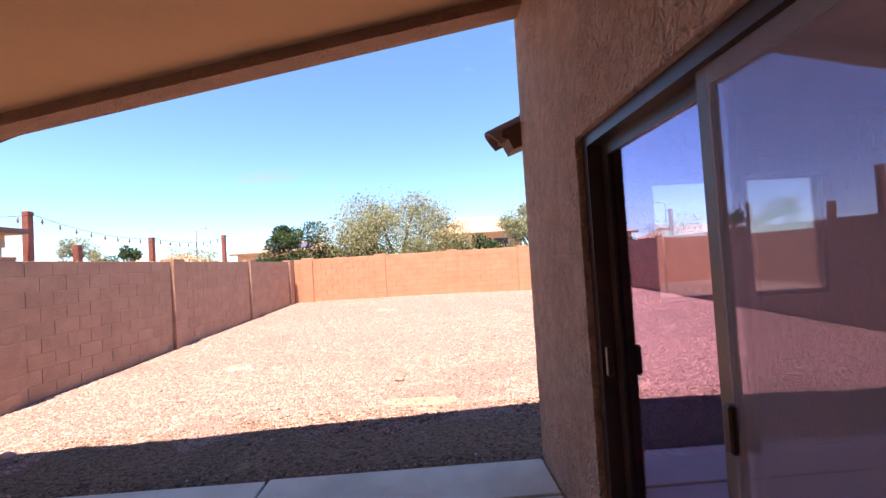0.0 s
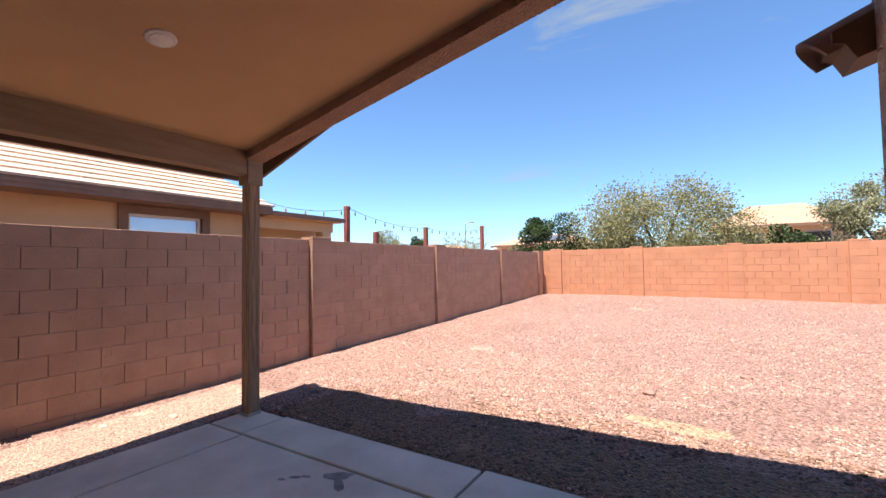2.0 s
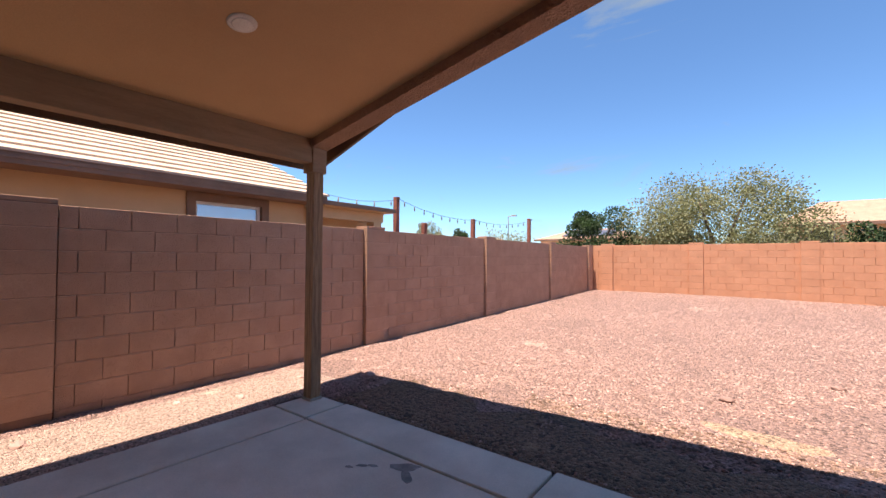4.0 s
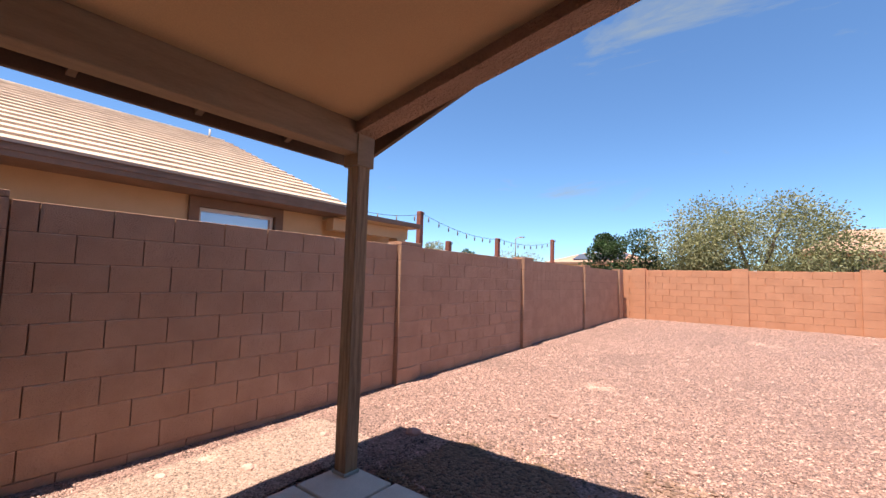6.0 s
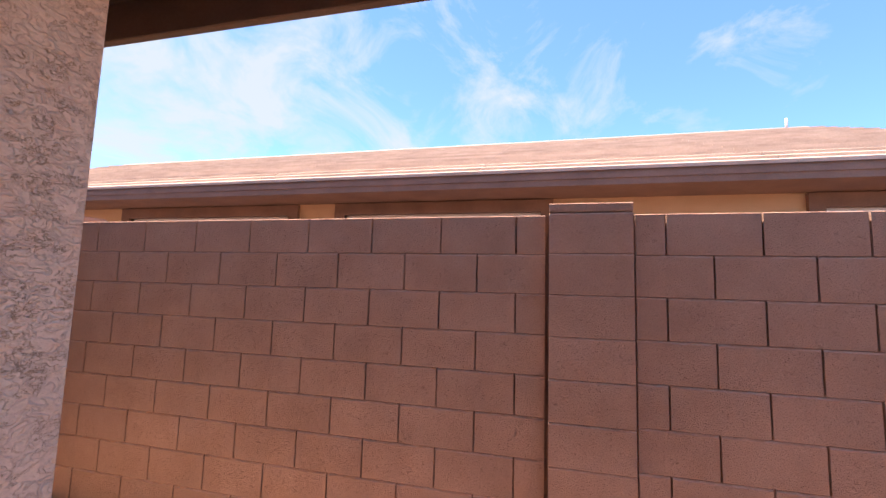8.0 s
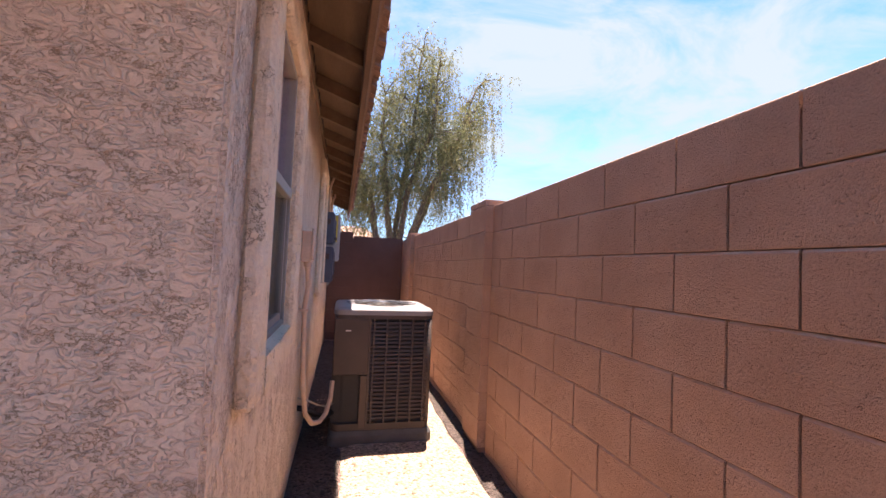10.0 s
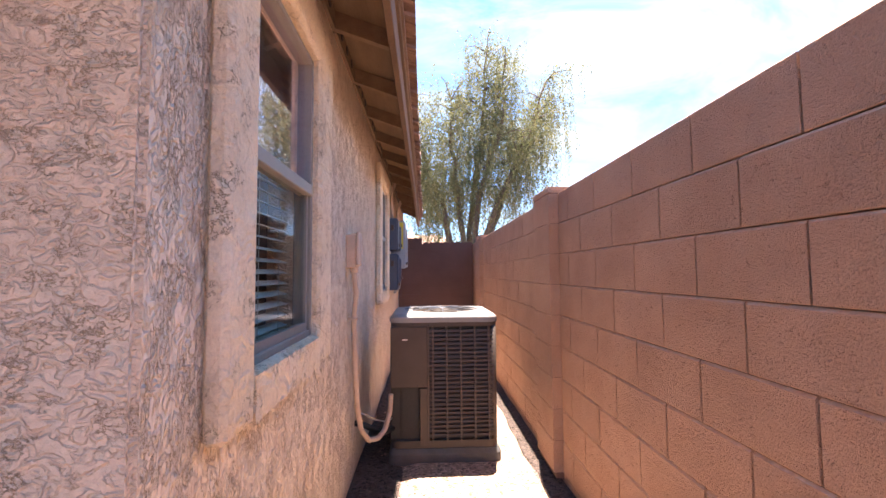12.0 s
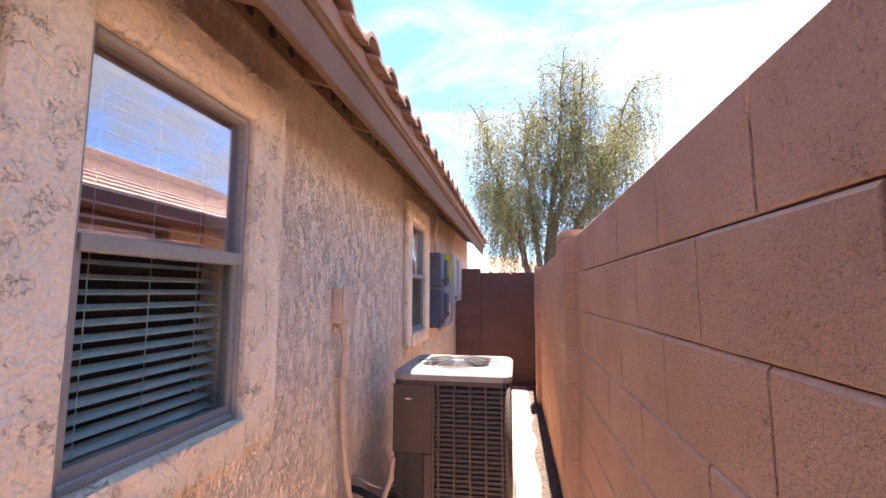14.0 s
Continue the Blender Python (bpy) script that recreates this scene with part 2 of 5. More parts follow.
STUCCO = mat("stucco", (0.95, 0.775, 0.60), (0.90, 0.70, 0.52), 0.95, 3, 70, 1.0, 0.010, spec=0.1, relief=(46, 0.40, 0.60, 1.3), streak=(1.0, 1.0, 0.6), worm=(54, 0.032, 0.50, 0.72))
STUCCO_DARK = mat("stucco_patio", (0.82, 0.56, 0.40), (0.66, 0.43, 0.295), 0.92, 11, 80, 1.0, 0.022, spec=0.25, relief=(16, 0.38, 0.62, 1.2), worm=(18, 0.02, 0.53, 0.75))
STUCCO_BEAM = mat("stucco_beam", (0.37, 0.23, 0.155), (0.32, 0.195, 0.128), 0.92, 6, 80, 0.8, 0.012, relief=(24, 0.4, 0.6, 1.0))
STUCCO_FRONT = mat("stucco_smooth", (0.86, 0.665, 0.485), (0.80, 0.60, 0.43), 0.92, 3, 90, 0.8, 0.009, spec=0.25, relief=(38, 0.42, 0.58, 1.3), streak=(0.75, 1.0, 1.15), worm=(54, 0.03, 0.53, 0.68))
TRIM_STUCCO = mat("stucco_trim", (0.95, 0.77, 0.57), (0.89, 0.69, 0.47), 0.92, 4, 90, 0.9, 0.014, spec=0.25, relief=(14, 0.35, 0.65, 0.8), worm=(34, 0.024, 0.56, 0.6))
CEILING = mat("ceiling_paint", (0.54, 0.345, 0.18), (0.51, 0.32, 0.165), 0.9, 1.5, 160, 0.12, 0.003)
BEAM = mat("beam_paint", (0.33, 0.22, 0.135), (0.26, 0.17, 0.10), 0.75, 5, 70, 0.3, 0.005, streak=(3, 0.4, 3))
WOOD = mat("post_wood", (0.38, 0.245, 0.135), (0.20, 0.12, 0.062), 0.75, 9, 90, 0.5, 0.005, streak=(4, 4, 0.35))
FASCIA = mat("fascia_paint", (0.165, 0.102, 0.064), (0.13, 0.08, 0.05), 0.9, 3, 80, 0.15, 0.003)
SOFFIT = mat("soffit_board", (0.20, 0.128, 0.078), None, 0.85, 4, 60, 0.2, 0.004, streak=(2, 0.3, 2))
RAFTER = mat("rafter_paint", (0.22, 0.145, 0.092), (0.18, 0.115, 0.072), 0.8, 5, 70, 0.3, 0.005, streak=(3, 0.4, 3))
TILE = mat("clay_tile", (0.30, 0.185, 0.135), (0.21, 0.125, 0.09), 0.85, 8, 80, 0.3, 0.005, piece=0.12)
NB_TILE = mat("flat_tile", (0.60, 0.465, 0.35), (0.48, 0.36, 0.265), 0.85, 3, 60, 0.3, 0.006, piece=0.08, spec=0.2)
FAR_TILE = mat("far_roof_tile", (0.42, 0.27, 0.20), (0.34, 0.21, 0.155), 0.85, 3, 60, 0.3, 0.006, spec=0.2)
NB_STUCCO = mat("neighbour_stucco", (0.62, 0.44, 0.26), (0.57, 0.4, 0.23), 0.9, 2, 120, 0.3, 0.006)
NB_TRIM = mat("neighbour_trim", (0.25, 0.155, 0.105), None, 0.8, 3, 80, 0.2, 0.004)
ALU = mat("window_frame_paint", (0.29, 0.26, 0.225), (0.24, 0.215, 0.185), 0.4, 4, 140, 0.05, 0.002)
WHITE = mat("white_vinyl", (0.75, 0.73, 0.68), (0.7, 0.68, 0.63), 0.5, 4, 120, 0.05, 0.002)
BRONZE = mat("bronze_frame", (0.075, 0.045, 0.032), None, 0.35, 5, 90, 0.08, 0.002)
GREYFRAME = mat("slider_frame", (0.17, 0.125, 0.095), None, 0.4, 5, 90, 0.08, 0.002)
BLIND = mat("blind_slats", (0.50, 0.53, 0.49), (0.44, 0.47, 0.44), 0.55, 4, 60, 0.05, 0.002)
AC_PAINT = mat("ac_paint", (0.078, 0.058, 0.048), (0.064, 0.047, 0.039), 0.45, 4, 150, 0.06, 0.002, spec=0.3)
AC_TOP = mat("ac_top_paint", (0.27, 0.25, 0.245), (0.23, 0.215, 0.21), 0.45, 4, 150, 0.06, 0.002)
AC_DARK = mat("ac_coil", (0.03, 0.028, 0.027), None, 0.7, 60, 200, 0.3, 0.004)
PAD = mat("equipment_pad", (0.105, 0.10, 0.10), (0.08, 0.075, 0.072), 0.85, 9, 120, 0.25, 0.005)
BOXGREY = mat("electrical_grey", (0.07, 0.085, 0.12), (0.058, 0.07, 0.10), 0.5, 4, 120, 0.05, 0.002)
# Return wall: a much darker brown than the other block walls.
DARKWALL = mat("dark_return_wall", (0.125, 0.07, 0.058), (0.105, 0.058, 0.048), 0.85, 2, 120, 0.3, 0.006, piece=0.05, spec=0.25)
BOXLIGHT = mat("electrical_light", (0.42, 0.42, 0.41), None, 0.5, 4, 120, 0.05, 0.002)
YELLOW = mat("warning_label", (0.75, 0.58, 0.06), None, 0.6, 9, 120, 0.0)
CONDUIT = mat("conduit_painted", (0.60, 0.43, 0.32), None, 0.6, 9, 120, 0.1, 0.002)
PVC = mat("conduit_grey", (0.42, 0.40, 0.38), None, 0.5, 9, 120, 0.1, 0.002)
RUST = mat("rusty_post", (0.33, 0.11, 0.075), (0.23, 0.075, 0.05), 0.8, 8, 60, 0.25, 0.004)
CABLE = mat("black_cable", (0.02, 0.02, 0.02), None, 0.6, 9, 50, 0.0)
BULB = mat("bulb_glass", (0.25, 0.2, 0.15), None, 0.2, 9, 50, 0.0)
BARK = mat("bark", (0.17, 0.125, 0.09), (0.10, 0.072, 0.05), 0.95, 9, 60, 0.7, 0.02, streak=(3, 3, 0.8))
ROOM = mat("room_paint", (0.45, 0.40, 0.34), None, 0.9, 2, 90, 0.1, 0.003)
# Near-black colour stands in for the unlit room behind the blinds.
ROOM_DIM = mat("dim_room_shade", (0.06, 0.05, 0.042), None, 0.9, 2, 90, 0.1, 0.003)
ROOM_FLOOR = mat("room_floor", (0.3, 0.24, 0.19), None, 0.6, 4, 60, 0.1, 0.003)
LAMP_WHITE = mat("lamp_trim", (0.78, 0.74, 0.68), None, 0.5, 4, 90, 0.03, 0.001)
LENS = mat("lamp_lens", (0.85, 0.82, 0.76), None, 0.4, 4, 90, 0.03, 0.001)
DAMP = mat("damp_concrete", (0.30, 0.26, 0.215), (0.15, 0.13, 0.11), 0.6, 12, 110, 0.1, 0.003)
GALV = mat("galvanised", (0.5, 0.46, 0.4), None, 0.45, 9, 90, 0.1, 0.002, metal=0.7)
PANE = glass("window_glass", (0.93, 0.95, 0.95), gloss=0.2)
PANE_LOW = glass("screened_glass", (0.86, 0.9, 0.88), gloss=0.012, rim=0.13)
PANE_DARK = glass("tinted_glass", (0.88, 0.84, 0.86), (0.86, 0.67, 1.0), 0.26)



def mesh_screen(name, color, cover):
    """Fine woven screen: dark threads that cover part of each opening."""
    m = bpy.data.materials.new(name)
    m.use_nodes = True
    nt = m.node_tree
    b = nt.nodes["Principled BSDF"]
    b.inputs["Base Color"].default_value, b.inputs["Roughness"].default_value = (*color, 1), 0.6
    tr = nt.nodes.new("ShaderNodeBsdfTransparent")
    mx = nt.nodes.new("ShaderNodeMixShader")
    mx.inputs[0].default_value = cover
    nt.links.new(tr.outputs[0], mx.inputs[1])
    nt.links.new(b.outputs[0], mx.inputs[2])
    nt.links.new(mx.outputs[0], nt.nodes["Material Output"].inputs[0])
    return m


SCREEN = mesh_screen("insect_screen", (0.50, 0.43, 0.46), 0.24)


def leaf(name, c1, c2, glow=0.35):
    m = mat(name, c1, c2, 0.6, 1.5, 20, 0.0, piece=0.35)
    nt = m.node_tree
    b = nt.nodes["Principled BSDF"]
    out = nt.nodes["Material Output"]
    tl = nt.nodes.new("ShaderNodeBsdfTranslucent")
    nt.links.new(b.inputs["Base Color"].links[0].from_socket, tl.inputs["Color"])
    mx = nt.nodes.new("ShaderNodeMixShader")
    mx.inputs[0].default_value = glow
    nt.links.new(b.outputs[0], mx.inputs[1])
    nt.links.new(tl.outputs[0], mx.inputs[2])
    nt.links.new(mx.outputs[0], out.inputs[0])
    return m


LEAF_DARK = leaf("leaf_dark", (0.05, 0.095, 0.03), (0.03, 0.06, 0.02))
LEAF_OLIVE = leaf("leaf_olive", (0.30, 0.30, 0.155), (0.16, 0.175, 0.075))
LEAF_PALE = leaf("leaf_pale", (0.33, 0.34, 0.22), (0.2, 0.23, 0.12))
LEAF_WILLOW = leaf("leaf_willow", (0.23, 0.225, 0.10), (0.14, 0.15, 0.065), 0.5)

# ---------------------------------------------------------------- mesh helpers


def box(bm, x0, x1, y0, y1, z0, z1, bevel=0.0):
    vs = [bm.verts.new(p) for p in ((x0, y0, z0), (x1, y0, z0), (x1, y1, z0), (x0, y1, z0), (x0, y0, z1), (x1, y0, z1), (x1, y1, z1), (x0, y1, z1))]
    fs = [bm.faces.new([vs[i] for i in q]) for q in ((3, 2, 1, 0), (4, 5, 6, 7), (0, 1, 5, 4), (1, 2, 6, 5), (2, 3, 7, 6), (3, 0, 4, 7))]
    if bevel:
        es = {e for f in fs for e in f.edges}
        bmesh.ops.bevel(bm, geom=list(es), offset=bevel, segments=1, affect="EDGES", profile=0.5)
    return bm


def prism(bm, poly, axis, a, b):
    """A flat outline pushed from a to b along an axis; the outline's two numbers are the other two axes in order."""
    def p(u, v, w):
        return {"x": (w, u, v), "y": (u, w, v), "z": (u, v, w)}[axis]
    lo = [bm.verts.new(p(u, v, a)) for u, v in poly]
    hi = [bm.verts.new(p(u, v, b)) for u, v in poly]
    bm.faces.new(lo[::-1])
    bm.faces.new(hi)
    n = len(poly)
    for i in range(n):
        bm.faces.new((lo[i], lo[(i + 1) % n], hi[(i + 1) % n], hi[i]))
    bmesh.ops.recalc_face_normals(bm, faces=bm.faces)
    return bm


def tube(bm, pts, radii, sides=8):
    """A swept round bar through points, with a radius at each."""
    pts = [Vector(p) for p in pts]
    if not hasattr(radii, "__len__"):
        radii = [radii] * len(pts)
    rings = []
    for i, p in enumerate(pts):
        d = (pts[min(i + 1, len(pts) - 1)] - pts[max(i - 1, 0)]).normalized()
        ref = Vector((1, 0, 0)) if abs(d.x) < 0.8 else Vector((0, 1, 0))
        u = d.cross(ref).normalized()
        v = d.cross(u)
        rings.append([bm.verts.new(p + radii[i] * (math.cos(2 * math.pi * k / sides) * u + math.sin(2 * math.pi * k / sides) * v)) for k in range(sides)])
    for a, b in zip(rings, rings[1:]):
        for k in range(sides):
            bm.faces.new((a[k], a[(k + 1) % sides], b[(k + 1) % sides], b[k])).smooth = True
    bm.faces.new(rings[0][::-1])
    bm.faces.new(rings[-1])
    return bm


def mesh_of(name, bm, material):
    me = bpy.data.meshes.new(name)
    bm.normal_update()
    bm.to_mesh(me)
    bm.free()
    me.materials.append(material)
    return me


def part(name, bm, material, parent=None, label=""):
    ob = new(name, mesh_of(name, bm, material))
    if parent is not None:
        ob.parent = parent
        ob.matrix_parent_inverse = parent.matrix_basis.inverted()
    if label:
        tagged(ob, label)
    return ob


def thing(name, at, label, category, group="", kind=""):
    e = new(name)
    e.location = at
    e.empty_display_size = 0.1
    return tagged(e, label, category, group, kind)


def setting(name, bm, material, label, category):
    return tagged(part(name, bm, material), label, category, kind="structure")


def bar(name, x0, x1, y0, y1, z0, z1, material, parent, label="", bevel=0.0):
    return part(name, box(bmesh.new(), x0, x1, y0, y1, z0, z1, bevel), material, parent, label)


def holed(bm, axis, a, b, u0, u1, v0, v1, holes):
    """A wall slab from a to b along its thickness, with rectangular openings (u0, u1, v0, v1)."""
    us = sorted({u0, u1, *(h for q in holes for h in q[:2])})
    vs = sorted({v0, v1, *(h for q in holes for h in q[2:])})
    for ua, ub in zip(us, us[1:]):
        run = None
        for va, vb in zip(vs, vs[1:]):
            cu, cv = (ua + ub) / 2, (va + vb) / 2
            open_here = any(q[0] < cu < q[1] and q[2] < cv < q[3] for q in holes)
            if open_here:
                if run:
                    put(bm, axis, a, b, ua, ub, *run)
                run = None
            else:
                run = (run[0], vb) if run else (va, vb)
        if run:
            put(bm, axis, a, b, ua, ub, *run)
    bmesh.ops.remove_doubles(bm, verts=bm.verts, dist=0.0005)
    return bm


def put(bm, axis, a, b, u0, u1, v0, v1):
    box(bm, a, b, u0, u1, v0, v1) if axis == "x" else box(bm, u0, u1, a, b, v0, v1)


# ---------------------------------------------------------------- ground
def lie(x, y):
    """Height of the gravel."""
    z = -0.095 + max(0.0, min(y, 16.2) - 2.0) * 0.0235
    if y < -1:
        z += 0.02
    if x > 0 and y > 3:
        z -= 0.02 * min(x, 6) * max(0, min((y - 6) / 10, 1))
    return z


def steps(a, b, near, lo, hi):
    out, v = [], lo
    while v <= hi + 1e-6:
        out.append(v)
        v += near
    g, v = near, out[-1]
    while v < b:
        g *= 1.35
        v += g
        out.append(v)
    g, v = near, out[0]
    while v > a:
        g *= 1.35
        v -= g
        out.insert(0, v)
    return out


xs, ys = steps(-900, 900, 0.14, -5.2, 6.0), steps(-900, 900, 0.14, -7.2, 16.4)
verts = []
for y in ys:
    for x in xs:
        near = -6 < x < 8 and -9 < y < 18
        bumpy = (noise.noise((x * 0.9, y * 0.9, 0)) * 0.012 + noise.noise((x * 3.1, y * 3.1, 4)) * 0.007) if near else 0
        on_slab = -3.9 < x < 1.0 and -1.5 < y < 3.3
        verts.append((x, y, -0.11 if on_slab else lie(x, y) + bumpy))
nx = len(xs)
faces = [(j * nx + i, j * nx + i + 1, (j + 1) * nx + i + 1, (j + 1) * nx + i) for j in range(len(ys) - 1) for i in range(nx - 1)]
me = bpy.data.meshes.new("ground")
me.from_pydata(verts, [], faces)
me.materials.append(GRAVEL)
for p in me.polygons:
    p.use_smooth = True
ground = tagged(new("ground", me), "pinkish crushed gravel ground of a desert backyard", "ground", kind="structure")

def strip(name, x0, x1, y0, y1, up, material, label, wave=0.0, k_=8):
    """A strip of ground with an uneven edge, lying a little above the gravel sheet."""
    vs_, fs_, n_ = [], [], int((y1 - y0) / 0.11)
    for j in range(n_ + 1):
        yy = y0 + j * (y1 - y0) / n_
        w0, w1 = 0.05 * noise.noise((yy * 2.3, x0, 1)), 0.05 * noise.noise((yy * 2.3, x1, 5))
        for k in range(k_ + 1):
            xx = x0 + w0 + (x1 + w1 - x0 - w0) * k / k_
            yy = y0 + (j / n_) * (y1 - y0 + wave * (noise.noise((xx * 1.7, 2.0, 6)) + 0.5 * noise.noise((xx * 5.0, 1.0, 8))))
            edge = 0.024 if k in (0, k_) or j in (0, n_) else 0.0
            vs_.append((xx, yy, lie(xx, yy) + up - edge + 0.006 * noise.noise((xx * 2, yy * 2, 3))))
    for j in range(n_):
        for k in range(k_):
            a = j * (k_ + 1) + k
            fs_.append((a, a + 1, a + k_ + 2, a + k_ + 1))
    me = bpy.data.meshes.new(name)
    me.from_pydata(vs_, [], fs_)
    me.materials.append(material)
    return tagged(new(name, me), label, name, kind="structure")


strip("gravel_bed", -4.80, -3.80, -0.35, 3.6, 0.014, PALEGRAVEL, "pale sandy gravel between the patio and the block wall")
strip("dirt_bed", -3.45, 3.2, 3.13, 3.98, 0.013, DIRT, "brown dirt with loose gravel along the patio edge", 0.35, 44)
strip("path", -4.88, -3.93, -7.15, -0.25, 0.020, SAND, "pale packed dirt strip in the narrow side yard")
strip("gravel_bed", -3.96, -3.60, -7.15, -0.30, 0.014, DARKGRAVEL, "dark gravel bed along the house wall, deepened for eave shade")
strip("gravel_bed", -5.02, -4.82, -7.15, -0.30, 0.014, DARKGRAVEL, "dark gravel bed along the block wall foot, deepened for its shadow")


def sand_patch(cx, cy, rx, ry, turn):
    """A low irregular patch of bare sand whose rim dips under the gravel."""
    vs_, fs_, n_, rings_ = [], [], 40, 7
    for j in range(rings_ + 1):
        for k in range(n_):
            a = 2 * math.pi * k / n_
            q = j / rings_ * (1 + 0.4 * noise.noise((1.3 * math.cos(a) + cx, 1.3 * math.sin(a), 3)) + 0.16 * noise.noise((5 * math.cos(a), 5 * math.sin(a), cx)))
            u, v = rx * q * math.cos(a), ry * q * math.sin(a)
            x_, y_ = cx + u * math.cos(turn) - v * math.sin(turn), cy + u * math.sin(turn) + v * math.cos(turn)
            wave = noise.noise((x_ * 0.9, y_ * 0.9, 0)) * 0.012 + noise.noise((x_ * 3.1, y_ * 3.1, 4)) * 0.007
            vs_.append((x_, y_, lie(x_, y_) + wave + 0.013 - 0.04 * (j / rings_) ** 2.2))
    for j in range(rings_):
        for k in range(n_):
            b_ = (k + 1) % n_
            fs_.append((j * n_ + k, (j + 1) * n_ + k, (j + 1) * n_ + b_, j * n_ + b_))
    me_ = bpy.data.meshes.new("sand_patch")
    me_.from_pydata(vs_, [], fs_)
    me_.materials.append(BARE)
    return tagged(new("sand_patch", me_), "pale bare sand showing through the gravel", "sand", kind="structure")


sand_patch(-0.02, 4.56, 0.75, 0.21, -0.1)
# ---------------------------------------------------------------- concrete patio
patio = tagged(part("pavement", box(bmesh.new(), -3.70, 0.94, -1.19, 3.02, -0.19, -0.10), MORTAR), "grey concrete patio slab with tooled joints", "patio", kind="structure")
for xa, xb, ya, yb in ((-3.74, -3.22, -0.29, 2.64), (-3.74, -3.25, 2.65, 3.10), (-3.21, -1.13, -0.29, 2.64), (-3.24, -1.13, 2.65, 3.12), (-1.12, 0.945, -1.19, 2.64), (-1.12, 0.945, 2.65, 3.14)):
    part("slab", box(bmesh.new(), xa + 0.006, xb - 0.006, ya + 0.006, yb - 0.006, -0.17, -0.07, 0.007), CONCRETE, patio)

for x, y, rx_, ry_, turn in ((-1.96, 2.545, 0.10, 0.05, 0.5), (-1.86, 2.46, 0.085, 0.032, -0.75), (-2.135, 2.43, 0.035, 0.015, 0.4), (-2.195, 2.385, 0.042, 0.018, 0.6), (-2.25, 2.32, 0.03, 0.014, 0.3)):
    bm = bmesh.new()
    ring = []
    for k in range(22):
        a = 2 * math.pi * k / 22
        r = 1 + 0.45 * noise.noise((x * 9 + 1.6 * math.cos(a), y * 9 + 1.6 * math.sin(a), 0))
        u, v = rx_ * r * math.cos(a), ry_ * r * math.sin(a)
        ring.append((x + u * math.cos(turn) - v * math.sin(turn), y + u * math.sin(turn) + v * math.cos(turn)))
    prism(bm, ring, "z", -0.0705, -0.0688)
    part("stain", bm, DAMP, patio)

# ---------------------------------------------------------------- house shell
G = -0.25
SW = -3.63
bm = holed(bmesh.new(), "x", SW, SW + 0.16, -9.0, -0.30, G, 2.62, [(-1.30, -0.66, 1.03, 2.16), (-4.44, -3.82, 1.09, 2.19)])
prism(bm, [(SW + 0.16, G), (-1.30, G), (-1.30, 3.30), (SW + 0.16, 2.58)], "y", -0.46, -0.30)
corner = [e for e in bm.edges if all(abs(v.co.x - SW) < 1e-4 and abs(v.co.y + 0.30) < 1e-4 for v in e.verts)]
bmesh.ops.bevel(bm, geom=corner, offset=0.012, segments=3, affect="EDGES")
wall_west_house = setting("wall_side", bm, STUCCO, "tan skip-trowel stucco wall of the house", "wall")
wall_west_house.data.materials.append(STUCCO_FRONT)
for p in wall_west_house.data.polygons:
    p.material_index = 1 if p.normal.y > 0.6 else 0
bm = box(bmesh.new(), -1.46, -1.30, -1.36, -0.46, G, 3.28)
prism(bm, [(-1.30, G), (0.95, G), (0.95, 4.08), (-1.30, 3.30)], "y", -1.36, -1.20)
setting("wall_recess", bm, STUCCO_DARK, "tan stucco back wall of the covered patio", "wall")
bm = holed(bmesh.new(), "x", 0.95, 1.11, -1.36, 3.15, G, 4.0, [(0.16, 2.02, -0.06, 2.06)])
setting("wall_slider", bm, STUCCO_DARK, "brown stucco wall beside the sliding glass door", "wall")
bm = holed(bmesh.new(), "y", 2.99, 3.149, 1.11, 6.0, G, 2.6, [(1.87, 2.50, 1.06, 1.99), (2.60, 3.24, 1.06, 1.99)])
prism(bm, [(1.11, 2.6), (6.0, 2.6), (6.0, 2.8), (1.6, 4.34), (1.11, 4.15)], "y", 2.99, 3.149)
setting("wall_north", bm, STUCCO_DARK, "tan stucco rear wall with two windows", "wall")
bm = box(bmesh.new(), 5.84, 6.0, -9, 2.99, G, 2.8)
box(bm, SW + 0.16, 5.84, -9, -8.84, G, 2.6)
setting("wall_far", bm, STUCCO, "tan stucco outer wall of the house", "wall")
setting("floor", box(bmesh.new(), 0.951, 5.84, -8.84, 2.99, -0.10, -0.06), ROOM_FLOOR, "dim beige floor inside the house", "floor")
setting("room_ceiling", box(bmesh.new(), 1.11, 5.84, -8.84, 2.99, 2.45, 2.5), ROOM, "off-white ceiling inside the house", "ceiling")
setting("wall_inner", box(bmesh.new(), 4.6, 4.7, -8.84, 2.99, -0.06, 2.45), ROOM, "beige inner wall of the living room", "wall")
setting("wall_partition", box(bmesh.new(), -2.2, -2.1, -8.84, -0.461, G, 2.5), ROOM_DIM, "inner wall behind the bedroom windows, coloured near-black for the room's dimness", "wall")

# roof plane: rises to the east from the west eave
SL, EX, EZ = 0.35, -3.95, 2.42
RY0, RY1 = -9.0, 3.28


def roof_z(x):
    return EZ + SL * (x - EX)


